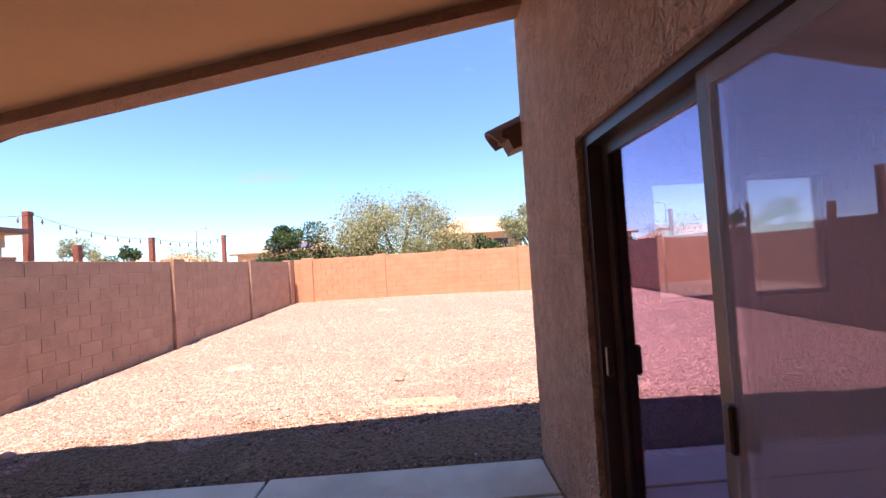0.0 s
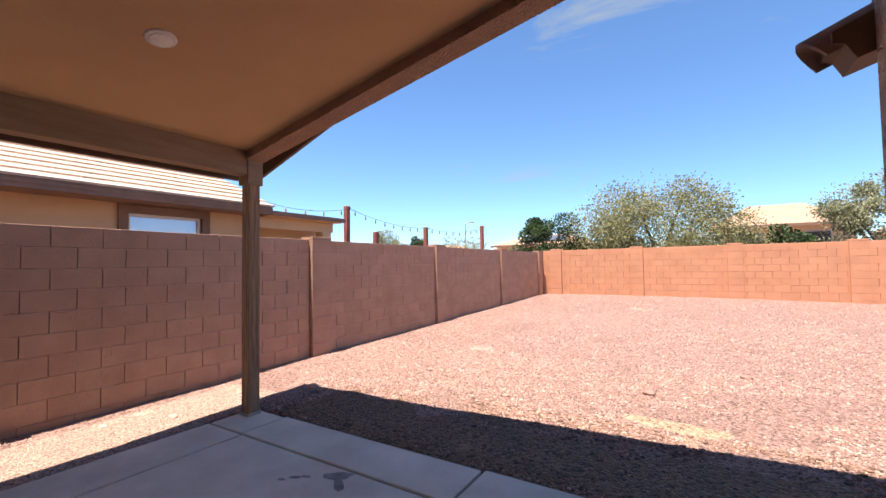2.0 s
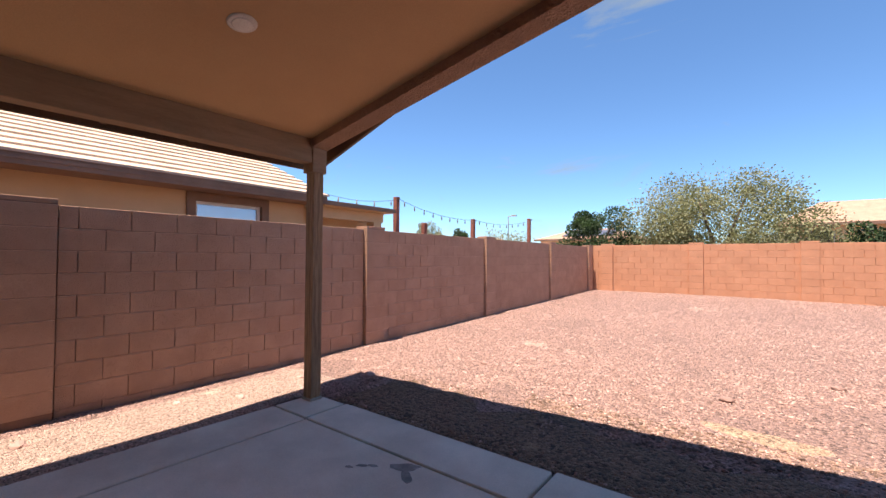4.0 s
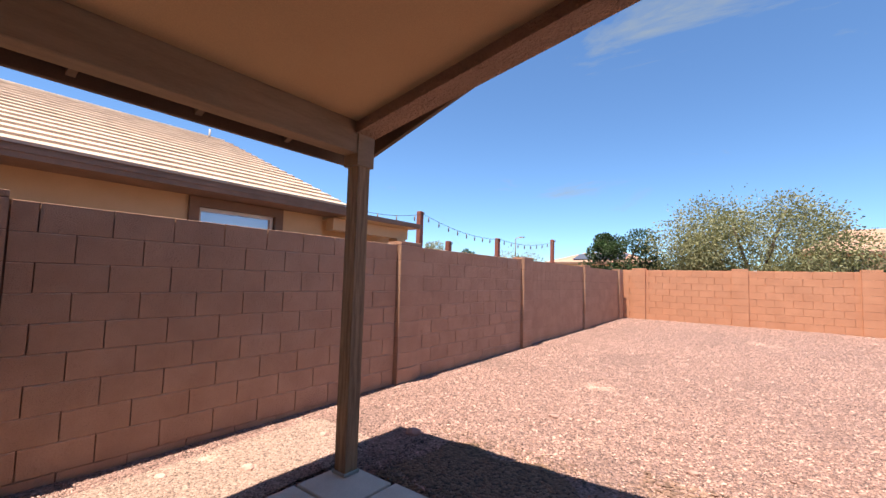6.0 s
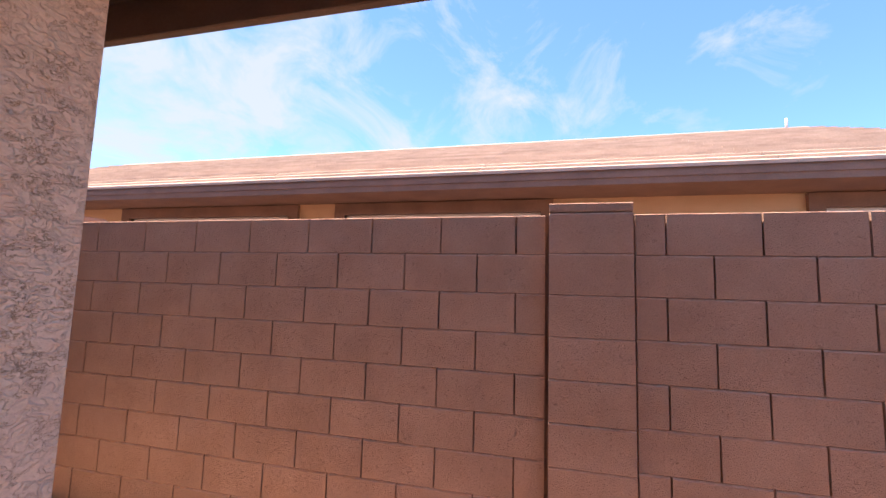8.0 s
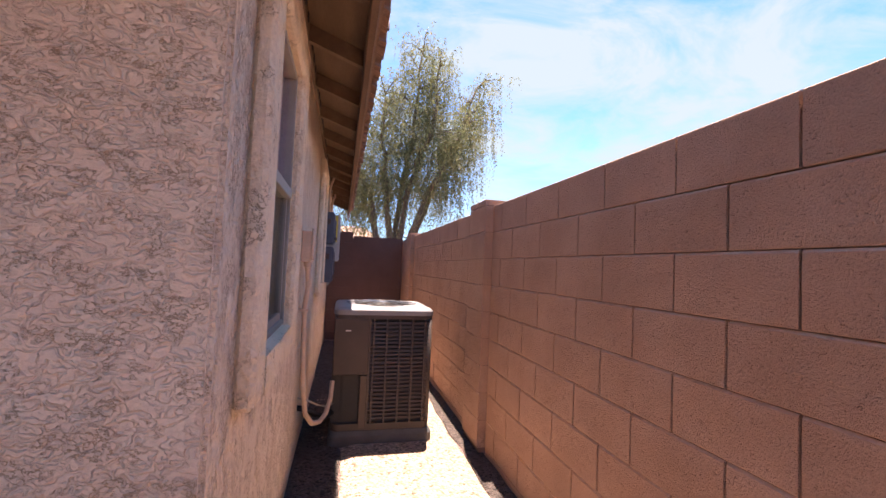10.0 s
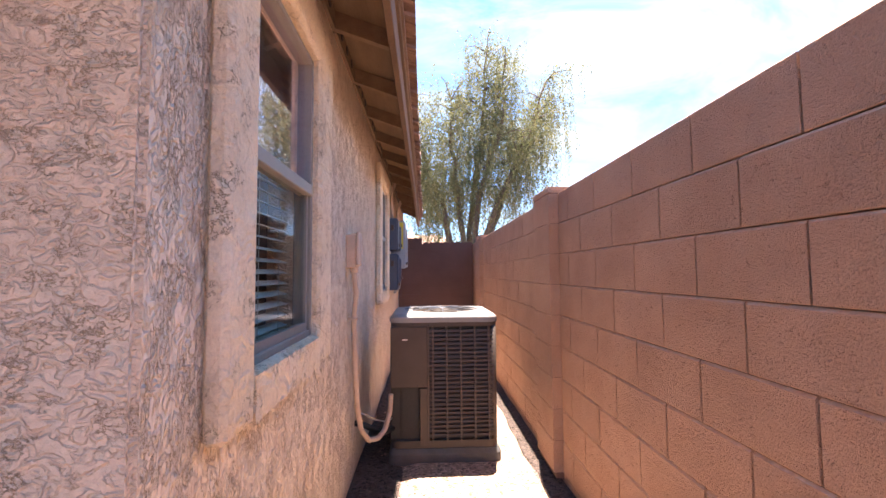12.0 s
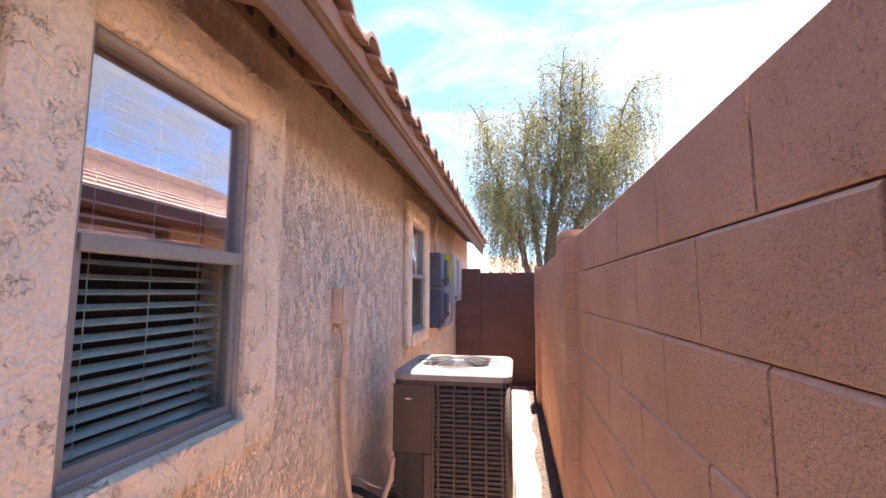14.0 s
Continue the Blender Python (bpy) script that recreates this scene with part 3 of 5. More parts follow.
roof = thing("roof", (-1, -2, roof_z(-1)), "brown barrel-tile roof with boarded soffit and fascia", "roof", kind="structure")
bm = bmesh.new()
prism(bm, [(EX, roof_z(EX) + 0.115), (1.6, roof_z(1.6) + 0.115), (1.6, roof_z(1.6) + 0.16), (EX - 0.04, roof_z(EX) + 0.16)], "y", RY0, RY1)
part("deck", bm, SOFFIT, roof)
bm = bmesh.new()
prism(bm, [(1.6, roof_z(1.6) + 0.12), (6.6, roof_z(1.6) + 0.12 - 5 * SL), (6.6, roof_z(1.6) + 0.2 - 5 * SL), (1.6, roof_z(1.6) + 0.2)], "y", RY0, RY1)
part("deck", bm, SOFFIT, roof)
bar("fascia", EX - 0.035, EX, RY0, RY1, 2.305, 2.455, FASCIA, roof, bevel=0.004)
bar("fascia_cap", EX - 0.052, EX, RY0, RY1 + 0.005, 2.457, 2.505, FASCIA, roof, bevel=0.004)
bar("drip_edge", EX - 0.066, EX - 0.053, RY0, RY1 + 0.01, 2.480, 2.512, NB_TRIM, roof)
bar("bird_stop", EX - 0.060, EX - 0.030, RY0, RY1 + 0.01, 2.513, 2.575, TILE, roof)
bm = bmesh.new()
prism(bm, [(EX - 0.03, roof_z(EX) - 0.11), (1.6, roof_z(1.6) - 0.11), (1.6, roof_z(1.6) + 0.17), (EX - 0.03, roof_z(EX) + 0.17)], "y", RY1 - 0.035, RY1)
part("rake_board", bm, FASCIA, roof)
# rafter tails and the vented blocking between them
y = RY0 + 0.3
raf = bmesh.new()
prism(raf, [(EX, 0.02 + roof_z(EX)), (SW + 0.05, roof_z(SW + 0.05) + 0.02), (SW + 0.05, roof_z(SW + 0.05) + 0.113), (EX, roof_z(EX) + 0.113)], "y", -0.02, 0.02)
raf_me = mesh_of("rafter_tail", raf, RAFTER)
hole_bm = bmesh.new()
tube(hole_bm, [(-0.004, 0, 0), (0.01, 0, 0)], 0.026, 12)
hole_me = mesh_of("vent_hole", hole_bm, CABLE)
raf = bmesh.new()
prism(raf, [(EX, 2.345), (SW + 0.05, 2.345 + SL * (SW + 0.05 - EX)), (SW + 0.05, roof_z(SW + 0.05) + 0.113), (EX, roof_z(EX) + 0.113)], "y", -0.02, 0.02)
raf_deep_me = mesh_of("rafter_tail", raf, RAFTER)
RAFTERS = []
y = 2.557
while y > RY0 + 0.1:
    RAFTERS.append(y)
    y -= 0.61
for y in RAFTERS:
    r = new("rafter_tail", raf_me if y < -0.3 else raf_deep_me)
    r.location.y = y
    r.parent = roof
    r.matrix_parent_inverse = roof.matrix_basis.inverted()
    if y < -0.3:
        blk = bar("blocking", SW - 0.02, SW + 0.02, y + 0.021, y + 0.589, roof_z(SW) + 0.012, roof_z(SW) + 0.112, RAFTER, roof)
        for k in (-0.155, 0.0, 0.155):
            h = new("vent_hole", hole_me)
            h.location = (SW - 0.021, y + 0.305 + k, roof_z(SW) + 0.07)
            h.parent = blk
            h.matrix_parent_inverse = roof.matrix_basis.inverted() @ Matrix.Identity(4)
            h.matrix_parent_inverse = Matrix.Identity(4)
# barrel tiles along the eave, two courses
tb = bmesh.new()
R0, SEG = 0.105, 10
ring_o, ring_i = [], []
for end, x in ((0, 0.0), (1, 0.44)):
    z = SL * x
    ring_o.append([tb.verts.new((x, R0 * math.cos(math.pi * k / SEG), z + 0.85 * R0 * math.sin(math.pi * k / SEG))) for k in range(SEG + 1)])
    ring_i.append([tb.verts.new((x, (R0 - 0.024) * math.cos(math.pi * k / SEG), z + 0.85 * (R0 - 0.024) * math.sin(math.pi * k / SEG))) for k in range(SEG + 1)])
for k in range(SEG):
    tb.faces.new((ring_o[0][k], ring_o[0][k + 1], ring_o[1][k + 1], ring_o[1][k])).smooth = True
    tb.faces.new((ring_i[0][k + 1], ring_i[0][k], ring_i[1][k], ring_i[1][k + 1]))
    tb.faces.new((ring_o[0][k + 1], ring_o[0][k], ring_i[0][k], ring_i[0][k + 1]))
bmesh.ops.recalc_face_normals(tb, faces=tb.faces)
tile_me = mesh_of("tile", tb, TILE)
pan = bmesh.new()
prism(pan, [(0, 0.004), (0.44, 0.004 + SL * 0.44), (0.44, 0.022 + SL * 0.44), (0, 0.022)], "y", -0.10, 0.10)
pan_me = mesh_of("pan_tile", pan, TILE)
for course in range(3):
    y, n = RY1 - 0.06, 0
    while y > RY0:
        xx = EX - 0.115 + 0.36 * course + random.uniform(-0.008, 0.008)
        for nm, meh, dy in (("tile", tile_me, 0.0), ("pan_tile", pan_me, -0.149)):
            o = new(nm, meh)
            o.location = (xx, y + dy, roof_z(xx) + 0.165 + 0.012 * course)
            o.rotation_euler = (0, random.uniform(-0.012, 0.012), 0)
            o.parent = roof
            o.matrix_parent_inverse = roof.matrix_basis.inverted()
        y -= 0.298
bm = bmesh.new()
prism(bm, [(-2.9, roof_z(-2.9) + 0.162), (1.6, roof_z(1.6) + 0.162), (1.6, roof_z(1.6) + 0.24), (-2.9, roof_z(-2.9) + 0.24)], "y", RY0, RY1)
part("tile_field", bm, TILE, roof)
bm = bmesh.new()
prism(bm, [(1.6, roof_z(1.6) + 0.202), (6.7, roof_z(1.6) + 0.202 - 5.1 * SL), (6.7, roof_z(1.6) + 0.27 - 5.1 * SL), (1.6, roof_z(1.6) + 0.27)], "y", RY0, RY1)
part("tile_field", bm, TILE, roof)

# covered patio: sloped ceiling, beams, post
CS = 0.193


def ceil_z(x):
    return 2.525 + CS * (x + 3.53)


bm = bmesh.new()
prism(bm, [(-3.54, ceil_z(-3.54)), (0.949, ceil_z(0.949)), (0.949, ceil_z(0.949) + 0.03), (-3.54, ceil_z(-3.54) + 0.03)], "y", -1.19, 2.90)
setting("ceiling", bm, CEILING, "smooth tan painted sloping patio ceiling", "ceiling")
setting("beam", box(bmesh.new(), -3.69, -3.55, -0.299, 3.05, 2.288, 2.56, 0.006), BEAM, "tan painted wooden patio beam on the west side", "beam")
bm = bmesh.new()
prism(bm, [(-3.549, ceil_z(-3.549) - 0.085), (0.949, ceil_z(0.949) - 0.085), (0.949, ceil_z(0.949) + 0.06), (-3.549, ceil_z(-3.549) + 0.06)], "y", 2.88, 3.07)
setting("beam_front", bm, STUCCO_BEAM, "tan stuccoed sloping beam along the patio front", "beam")
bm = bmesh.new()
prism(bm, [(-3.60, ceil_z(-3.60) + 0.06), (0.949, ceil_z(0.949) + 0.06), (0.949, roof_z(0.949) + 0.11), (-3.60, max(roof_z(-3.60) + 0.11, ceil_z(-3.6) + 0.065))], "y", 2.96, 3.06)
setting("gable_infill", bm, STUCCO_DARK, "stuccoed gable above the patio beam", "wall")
post = thing("patio_post", (-3.62, 2.985, -0.07), "square tan-stained wooden patio post on a metal base", "post")
bar("shaft", -3.682, -3.558, 2.925, 3.045, -0.05, 2.287, WOOD, post, bevel=0.006)
bar("cap_block", -3.70, -3.54, 2.90, 3.065, 2.20, 2.45, BEAM, post, bevel=0.004)
bar("base_plate", -3.692, -3.548, 2.915, 3.055, -0.07, -0.045, GALV, post, "weathered metal post base", bevel=0.003)

lamp = thing("ceiling_light", (-2.44, 1.63, ceil_z(-2.44)), "round white recessed ceiling light, switched off", "ceiling light")
bm = bmesh.new()
tube(bm, [(0, 0, 0.002), (0, 0, -0.006), (0, 0, -0.012)], [0.084, 0.083, 0.075], 28)
rim = part("trim_ring", bm, LAMP_WHITE)
rim.parent = lamp
bm = bmesh.new()
tube(bm, [(0, 0, -0.0125), (0, 0, -0.015)], [0.06, 0.054], 28)
lens = part("lens", bm, LENS)
lens.parent = lamp
lamp.rotation_euler = (0, -math.atan(CS), 0)

# stub of the rear eave past the house corner
stub = thing("rear_eave", (0.95, 3.4, 2.4), "brown tile-edged eave at the house corner", "roof", kind="structure")
bm = bmesh.new()
prism(bm, [(0.80, 2.415), (0.845, 2.40), (0.885, 2.318), (1.6, 2.56), (1.6, 2.80), (0.80, 2.47)], "y", 3.151, 3.40)
part("deck", bm, FASCIA, stub)
for k_, (dx, dz) in enumerate(((0.0, 0.0), (0.30, 0.155))):
    tb = bmesh.new()
    rings = []
    for r_ in (0.125, 0.103):
        for x_ in (0.0, 0.42):
            rings.append([tb.verts.new((0.685 + dx + x_ + 0.10 * (1 - math.sin(math.pi * q / 12)), 3.30 + r_ * math.cos(math.pi * q / 12), 2.375 + dz + 0.43 * x_ + r_ * math.sin(math.pi * q / 12))) for q in range(13)])
    for q in range(12):
        for a_, b_ in ((0, 1), (3, 2), (2, 0)):
            tb.faces.new((rings[a_][q], rings[a_][q + 1], rings[b_][q + 1], rings[b_][q])).smooth = a_ != 2
    bmesh.ops.recalc_face_normals(tb, faces=tb.faces)
    part("tile", tb, TILE, stub)


# ---------------------------------------------------------------- windows on the side wall
def side_window(idx, ya, yb, z0, z1, blinds):
    """Single-hung window in the side wall; ya > yb are its ends."""
    w = thing(f"window_{idx}", (SW, (ya + yb) / 2, z0), "single-hung window in a thick stucco surround", "window", kind="structure")
    t, tr, tb_, tt, px = 0.16, 0.205, 0.125, 0.185, SW - 0.055
    part("trim", box(bmesh.new(), px, SW + 0.002, ya, ya + t, z0 - tb_, z1 + tt, 0.014), TRIM_STUCCO, w)
    part("trim", box(bmesh.new(), px, SW + 0.002, yb - tr, yb, z0 - tb_, z1 + tt, 0.014), TRIM_STUCCO, w)
    part("trim", box(bmesh.new(), px - 0.002, SW + 0.002, yb - 0.001, ya + 0.001, z1, z1 + tt, 0.014), TRIM_STUCCO, w)
    sb = bmesh.new()
    prism(sb, [(px - 0.002, z0 - tb_), (SW + 0.01, z0 - tb_), (SW + 0.01, z0 + 0.004), (px - 0.002, z0 - 0.008)], "y", yb - 0.001, ya + 0.001)
    part("window_sill", sb, TRIM_STUCCO, w)
    fx0, fx1, f = SW - 0.02, SW + 0.05, 0.024
    zm = z0 + 0.515 * (z1 - z0)
    for nm, q in (("frame", (ya - f, ya, z0, z1)), ("frame", (yb, yb + f, z0, z1)), ("frame", (yb + f, ya - f, z1 - f, z1)), ("frame", (yb + f, ya - f, z0, z0 + f))):
        bar(nm, fx0, fx1, q[0], q[1], q[2], q[3], ALU, w, bevel=0.003)
    bar("meeting_rail", fx0 - 0.006, fx1 - 0.02, yb + f, ya - f, zm - 0.022, zm + 0.022, ALU, w, bevel=0.003)
    for q in ((ya - f - 0.02, ya - f, z0 + f, zm - 0.022), (yb + f, yb + f + 0.02, z0 + f, zm - 0.022)):
        bar("sash_stile", fx0 + 0.012, fx0 + 0.035, *q, ALU, w)
    bar("sash_rail", fx0 + 0.012, fx0 + 0.035, yb + f + 0.02, ya - f - 0.02, z0 + f, z0 + f + 0.03, ALU, w)
    p1 = bar("pane", fx0 + 0.030, fx0 + 0.034, yb + f, ya - f, zm + 0.022, z1 - f, PANE, w)
    p2 = bar("pane", fx0 + 0.020, fx0 + 0.024, yb + f + 0.02, ya - f - 0.02, z0 + f + 0.03, zm - 0.022, PANE_LOW, w)
    p1.visible_shadow = p2.visible_shadow = False
    bl = thing("window_blind", (SW + 0.16, (ya + yb) / 2, z0), "white horizontal slat blind, lowered with open slats", "blind")
    sl = bmesh.new()
    cx = SW + 0.095
    prism(sl, [(-0.021, -0.008), (0.0, 0.001), (0.021, 0.007), (0.021, 0.0095), (0.0, 0.0035), (-0.021, -0.0055)], "y", yb + 0.012, ya - 0.012)
    slat_me = mesh_of("slat", sl, BLIND)
    z = z0 + 0.05
    while z < z1 - 0.06:
        s = new("slat", slat_me)
        s.location = (cx, 0, z)
        s.rotation_euler = (0, random.uniform(-0.03, 0.03), 0)
        s.parent = bl
        s.matrix_parent_inverse = bl.matrix_basis.inverted()
        z += 0.041
    bar("head_rail", cx - 0.025, cx + 0.025, yb + 0.01, ya - 0.01, z1 - 0.055, z1 - 0.01, BLIND, bl)
    bar("bottom_rail", cx - 0.025, cx + 0.025, yb + 0.01, ya - 0.01, z0 + 0.012, z0 + 0.03, BLIND, bl)
    for f2 in (0.2, 0.5, 0.8):
        yy = yb + f2 * (ya - yb)
        bar("cord", cx - 0.027, cx - 0.025, yy - 0.001, yy + 0.001, z0 + 0.03, z1 - 0.05, BLIND, bl)


side_window(1, -0.66, -1.30, 1.03, 2.16, True)
side_window(2, -3.82, -4.44, 1.09, 2.19, True)

# rear windows seen through the sliding door
for i, (xa, xb) in enumerate(((1.87, 2.50), (2.60, 3.24))):
    w = thing(f"window_{i + 3}", ((xa + xb) / 2, 3.07, 1.06), "white-framed rear window looking onto the yard", "window", kind="structure")
    for q in ((xa, xa + 0.035, 1.06, 1.99), (xb - 0.035, xb, 1.06, 1.99), (xa + 0.035, xb - 0.035, 1.06, 1.095), (xa + 0.035, xb - 0.035, 1.955, 1.99)):
        bar("frame", q[0], q[1], 3.05, 3.10, q[2], q[3], BRONZE, w)
    p = bar("pane", xa + 0.035, xb - 0.035, 3.072, 3.076, 1.095, 1.955, PANE, w)
    p.visible_shadow = False

# sliding glass door
sd = thing("door_1", (1.0, 1.1, -0.06), "bronze-framed sliding glass door with an insect screen", "sliding door", kind="structure")
for q in ((1.96, 2.02, -0.06, 2.06), (0.16, 0.22, -0.06, 2.06)):
    bar("jamb", 0.985, 1.10, q[0], q[1], q[2], q[3], BRONZE, sd)
bar("head", 0.985, 1.10, 0.22, 1.96, 2.0, 2.06, BRONZE, sd)
bar("track", 0.96, 1.10, 0.22, 1.96, -0.058, -0.03, ALU, sd)
for (ya, yb, xa, fm) in ((1.10, 1.95, 1.055, BRONZE), (0.23, 1.16, 1.015, GREYFRAME)):
    pan_ = part("panel", box(bmesh.new(), xa, xa + 0.03, ya, ya + 0.055, -0.03, 2.0, 0.003), GREYFRAME, sd)
    bar("stile", xa, xa + 0.03, yb - 0.055, yb, -0.03, 2.0, fm, pan_)
    bar("rail", xa, xa + 0.03, ya + 0.055, yb - 0.055, 1.94, 2.0, fm, pan_)
    bar("rail", xa, xa + 0.03, ya + 0.055, yb - 0.055, -0.03, 0.06, fm, pan_)
    g = bar("pane", xa + 0.013, xa + 0.018, ya + 0.055, yb - 0.055, 0.06, 1.94, PANE_DARK, pan_)
    g.visible_shadow = False
part("insect_screen", box(bmesh.new(), 1.003, 1.0045, 0.24, 1.10, 0.0, 1.99), SCREEN, sd, "grey insect screen mesh")
for yy in (1.905, 1.10):
    hb = bmesh.new()
    box(hb, 0.985, 1.015, yy - 0.015, yy + 0.015, 0.88, 1.02, 0.006)
    part("handle", hb, BRONZE, sd, "black pull handle")

# ---------------------------------------------------------------- side yard: air conditioner
ac = thing("air_conditioner", (-4.245, -2.98, -0.03), "brown-grey outdoor air conditioner unit on a concrete pad", "air conditioner")
AX0, AX1, AY0, AY1, AZ0, AZ1 = -4.63, -3.86, -3.36, -2.60, 0.04, 0.925


def rounded(bm, x0, x1, y0, y1, z0, z1, r, seg=5, taper=0.0):
    ring = []
    for cx, cy, a0 in ((x1 - r, y1 - r, 0), (x0 + r, y1 - r, 90), (x0 + r, y0 + r, 180), (x1 - r, y0 + r, 270)):
        for k in range(seg + 1):
            a = radians(a0 + 90 * k / seg)
            ring.append((cx + r * math.cos(a), cy + r * math.sin(a)))
    mx, my = (x0 + x1) / 2, (y0 + y1) / 2
    lo = [bm.verts.new((x, y, z0)) for x, y in ring]
    hi = [bm.verts.new((mx + (x - mx) * (1 - taper), my + (y - my) * (1 - taper), z1)) for x, y in ring]
    n = len(ring)
    for i in range(n):
        bm.faces.new((lo[i], lo[(i + 1) % n], hi[(i + 1) % n], hi[i]))
    return lo, hi


bm = bmesh.new()
lo, hi = rounded(bm, AX0 + 0.03, AX1 - 0.03, AY0 + 0.03, AY1 - 0.03, AZ0, AZ1 - 0.032, 0.06)
bm.faces.new(lo[::-1])
part("coil", bm, AC_DARK, ac, "dark finned coil behind the louvers")
bm = bmesh.new()
lo, hi = rounded(bm, AX0, AX1, AY0, AY1, AZ0, AZ0 + 0.05, 0.07)
bm.faces.new(lo[::-1]), bm.faces.new(hi)
part("base_pan", bm, AC_PAINT, ac)
bm = bmesh.new()
lo, hi = rounded(bm, AX0, AX1, AY0, AY1, AZ1 - 0.035, AZ1 + 0.01, 0.07)
part("top_band", bm, AC_PAINT, ac)
# top cover with a round fan opening
bm = bmesh.new()
lo, mid = rounded(bm, AX0 - 0.008, AX1 + 0.008, AY0 - 0.008, AY1 + 0.008, AZ1 - 0.005, AZ1 + 0.028, 0.08, 8)
n = len(mid)
cx, cy = (AX0 + AX1) / 2, (AY0 + AY1) / 2
inner = []
for v in mid:
    inner.append(bm.verts.new((cx + (v.co.x - cx) * 0.95, cy + (v.co.y - cy) * 0.95, AZ1 + 0.048)))
hole = []
for v in inner:
    d = Vector((v.co.x - cx, v.co.y - cy, 0)).normalized() * 0.295
    hole.append(bm.verts.new((cx + d.x, cy + d.y, AZ1 + 0.062)))
drop = [bm.verts.new((v.co.x, v.co.y, AZ1 - 0.06)) for v in hole]
for a, b in ((mid, inner), (inner, hole), (hole, drop)):
    for i in range(n):
        bm.faces.new((a[i], a[(i + 1) % n], b[(i + 1) % n], b[i])).smooth = True
top = part("top_cover", bm, AC_TOP, ac, "light grey top cover")
top.data.materials.append(AC_DARK)
for p in top.data.polygons:
    if min(top.data.vertices[k].co.z for k in p.vertices) < AZ1 - 0.05:
        p.material_index = 1
for k, r in enumerate([0.07 + 0.0185 * q for q in range(13)]):
    bm = bmesh.new()
    pts = [(cx + r * math.cos(2 * math.pi * i / 36), cy + r * math.sin(2 * math.pi * i / 36), AZ1 + 0.058 + 0.014 * (1 - (r / 0.3) ** 2)) for i in range(37)]
    tube(bm, pts, 0.0017, 4)
    part("guard_ring", bm, AC_PAINT, top)
for k in range(12):
    a = 2 * math.pi * k / 12
    bm = bmesh.new()
    tube(bm, [(cx + 0.05 * math.cos(a), cy + 0.05 * math.sin(a), AZ1 + 0.074), (cx + 0.18 * math.cos(a), cy + 0.18 * math.sin(a), AZ1 + 0.070), (cx + 0.30 * math.cos(a), cy + 0.30 * math.sin(a), AZ1 + 0.060)], 0.0026, 5)
    part("guard_spoke", bm, BOXGREY, top)
bm = bmesh.new()
tube(bm, [(cx, cy, AZ1 - 0.02), (cx, cy, AZ1 + 0.07)], [0.065, 0.06], 20)
part("fan_hub", bm, BOXGREY, ac)
for k in range(4):
    bm = bmesh.new()
    a = radians(90 * k + 20)
    u, v = Vector((math.cos(a), math.sin(a), 0)), Vector((-math.sin(a), math.cos(a), 0))
    c = Vector((cx, cy, AZ1 - 0.075))
    quad = [c + 0.05 * u - 0.04 * v, c + 0.27 * u - 0.09 * v, c + 0.27 * u + 0.09 * v + Vector((0, 0, 0.04)), c + 0.05 * u + 0.04 * v + Vector((0, 0, 0.02))]
    vs = [bm.verts.new(p) for p in quad] + [bm.verts.new(p - Vector((0, 0, 0.004))) for p in quad]
    for q in ((0, 1, 2, 3), (7, 6, 5, 4), (0, 4, 5, 1), (1, 5, 6, 2), (2, 6, 7, 3), (3, 7, 4, 0)):
        bm.faces.new([vs[i] for i in q])
    part("fan_blade", bm, AC_DARK, ac)
# service panel beside the house with the dark access recess below
PX = -4.125
bar("service_panel", PX, AX1 - 0.002, AY1 - 0.05, AY1 + 0.004, 0.46, AZ1 - 0.033, AC_PAINT, ac, bevel=0.006)
bar("corner_panel", PX, PX + 0.055, AY1 - 0.05, AY1 + 0.002, AZ0 + 0.02, 0.455, AC_PAINT, ac, bevel=0.004)
bar("access_recess", PX + 0.055, AX1 - 0.004, AY1 - 0.10, AY1 - 0.035, AZ0 + 0.02, 0.455, AC_DARK, ac)
bar("side_panel", AX1 - 0.02, AX1, AY0 + 0.05, AY1 - 0.06, AZ0 + 0.02, AZ1 - 0.03, AC_PAINT, ac)
bar("nameplate", -3.985, -3.945, AY1 + 0.0045, AY1 + 0.006, 0.795, 0.803, LAMP_WHITE, ac, "small pale badge")
for xx, zz in ((-4.135, 0.90), (-4.02, 0.91), (-4.30, 0.905), (-4.58, 0.905), (PX + 0.03, 0.475), (PX + 0.07, 0.475)):
    bm = bmesh.new()
    tube(bm, [(xx, AY1 + 0.003, zz), (xx, AY1 + 0.007, zz)], 0.006, 8)
    part("screw", bm, AC_DARK, ac)
# louvers: front and west faces
lv = bmesh.new()
prism(lv, [(-0.002, -0.0085), (0.009, -0.0075), (0.005, 0.0075), (-0.004, 0.0085)], "x", AX0 + 0.025, PX - 0.012)
lv_me = mesh_of("louver", lv, AC_PAINT)
lw = bmesh.new()
prism(lw, [(0.002, -0.0085), (-0.009, -0.0075), (-0.005, 0.0075), (0.004, 0.0085)], "y", AY0 + 0.04, AY1 - 0.04)
lw_me = mesh_of("louver", lw, AC_PAINT)
z = AZ0 + 0.085
while z < AZ1 - 0.055:
    for me_, loc in ((lv_me, (0, AY1 - 0.014, z)), (lw_me, (AX0 + 0.014, 0, z))):
        o = new("louver", me_)
        o.location = loc
        o.parent = ac
        o.matrix_parent_inverse = ac.matrix_basis.inverted()
    z += 0.0305
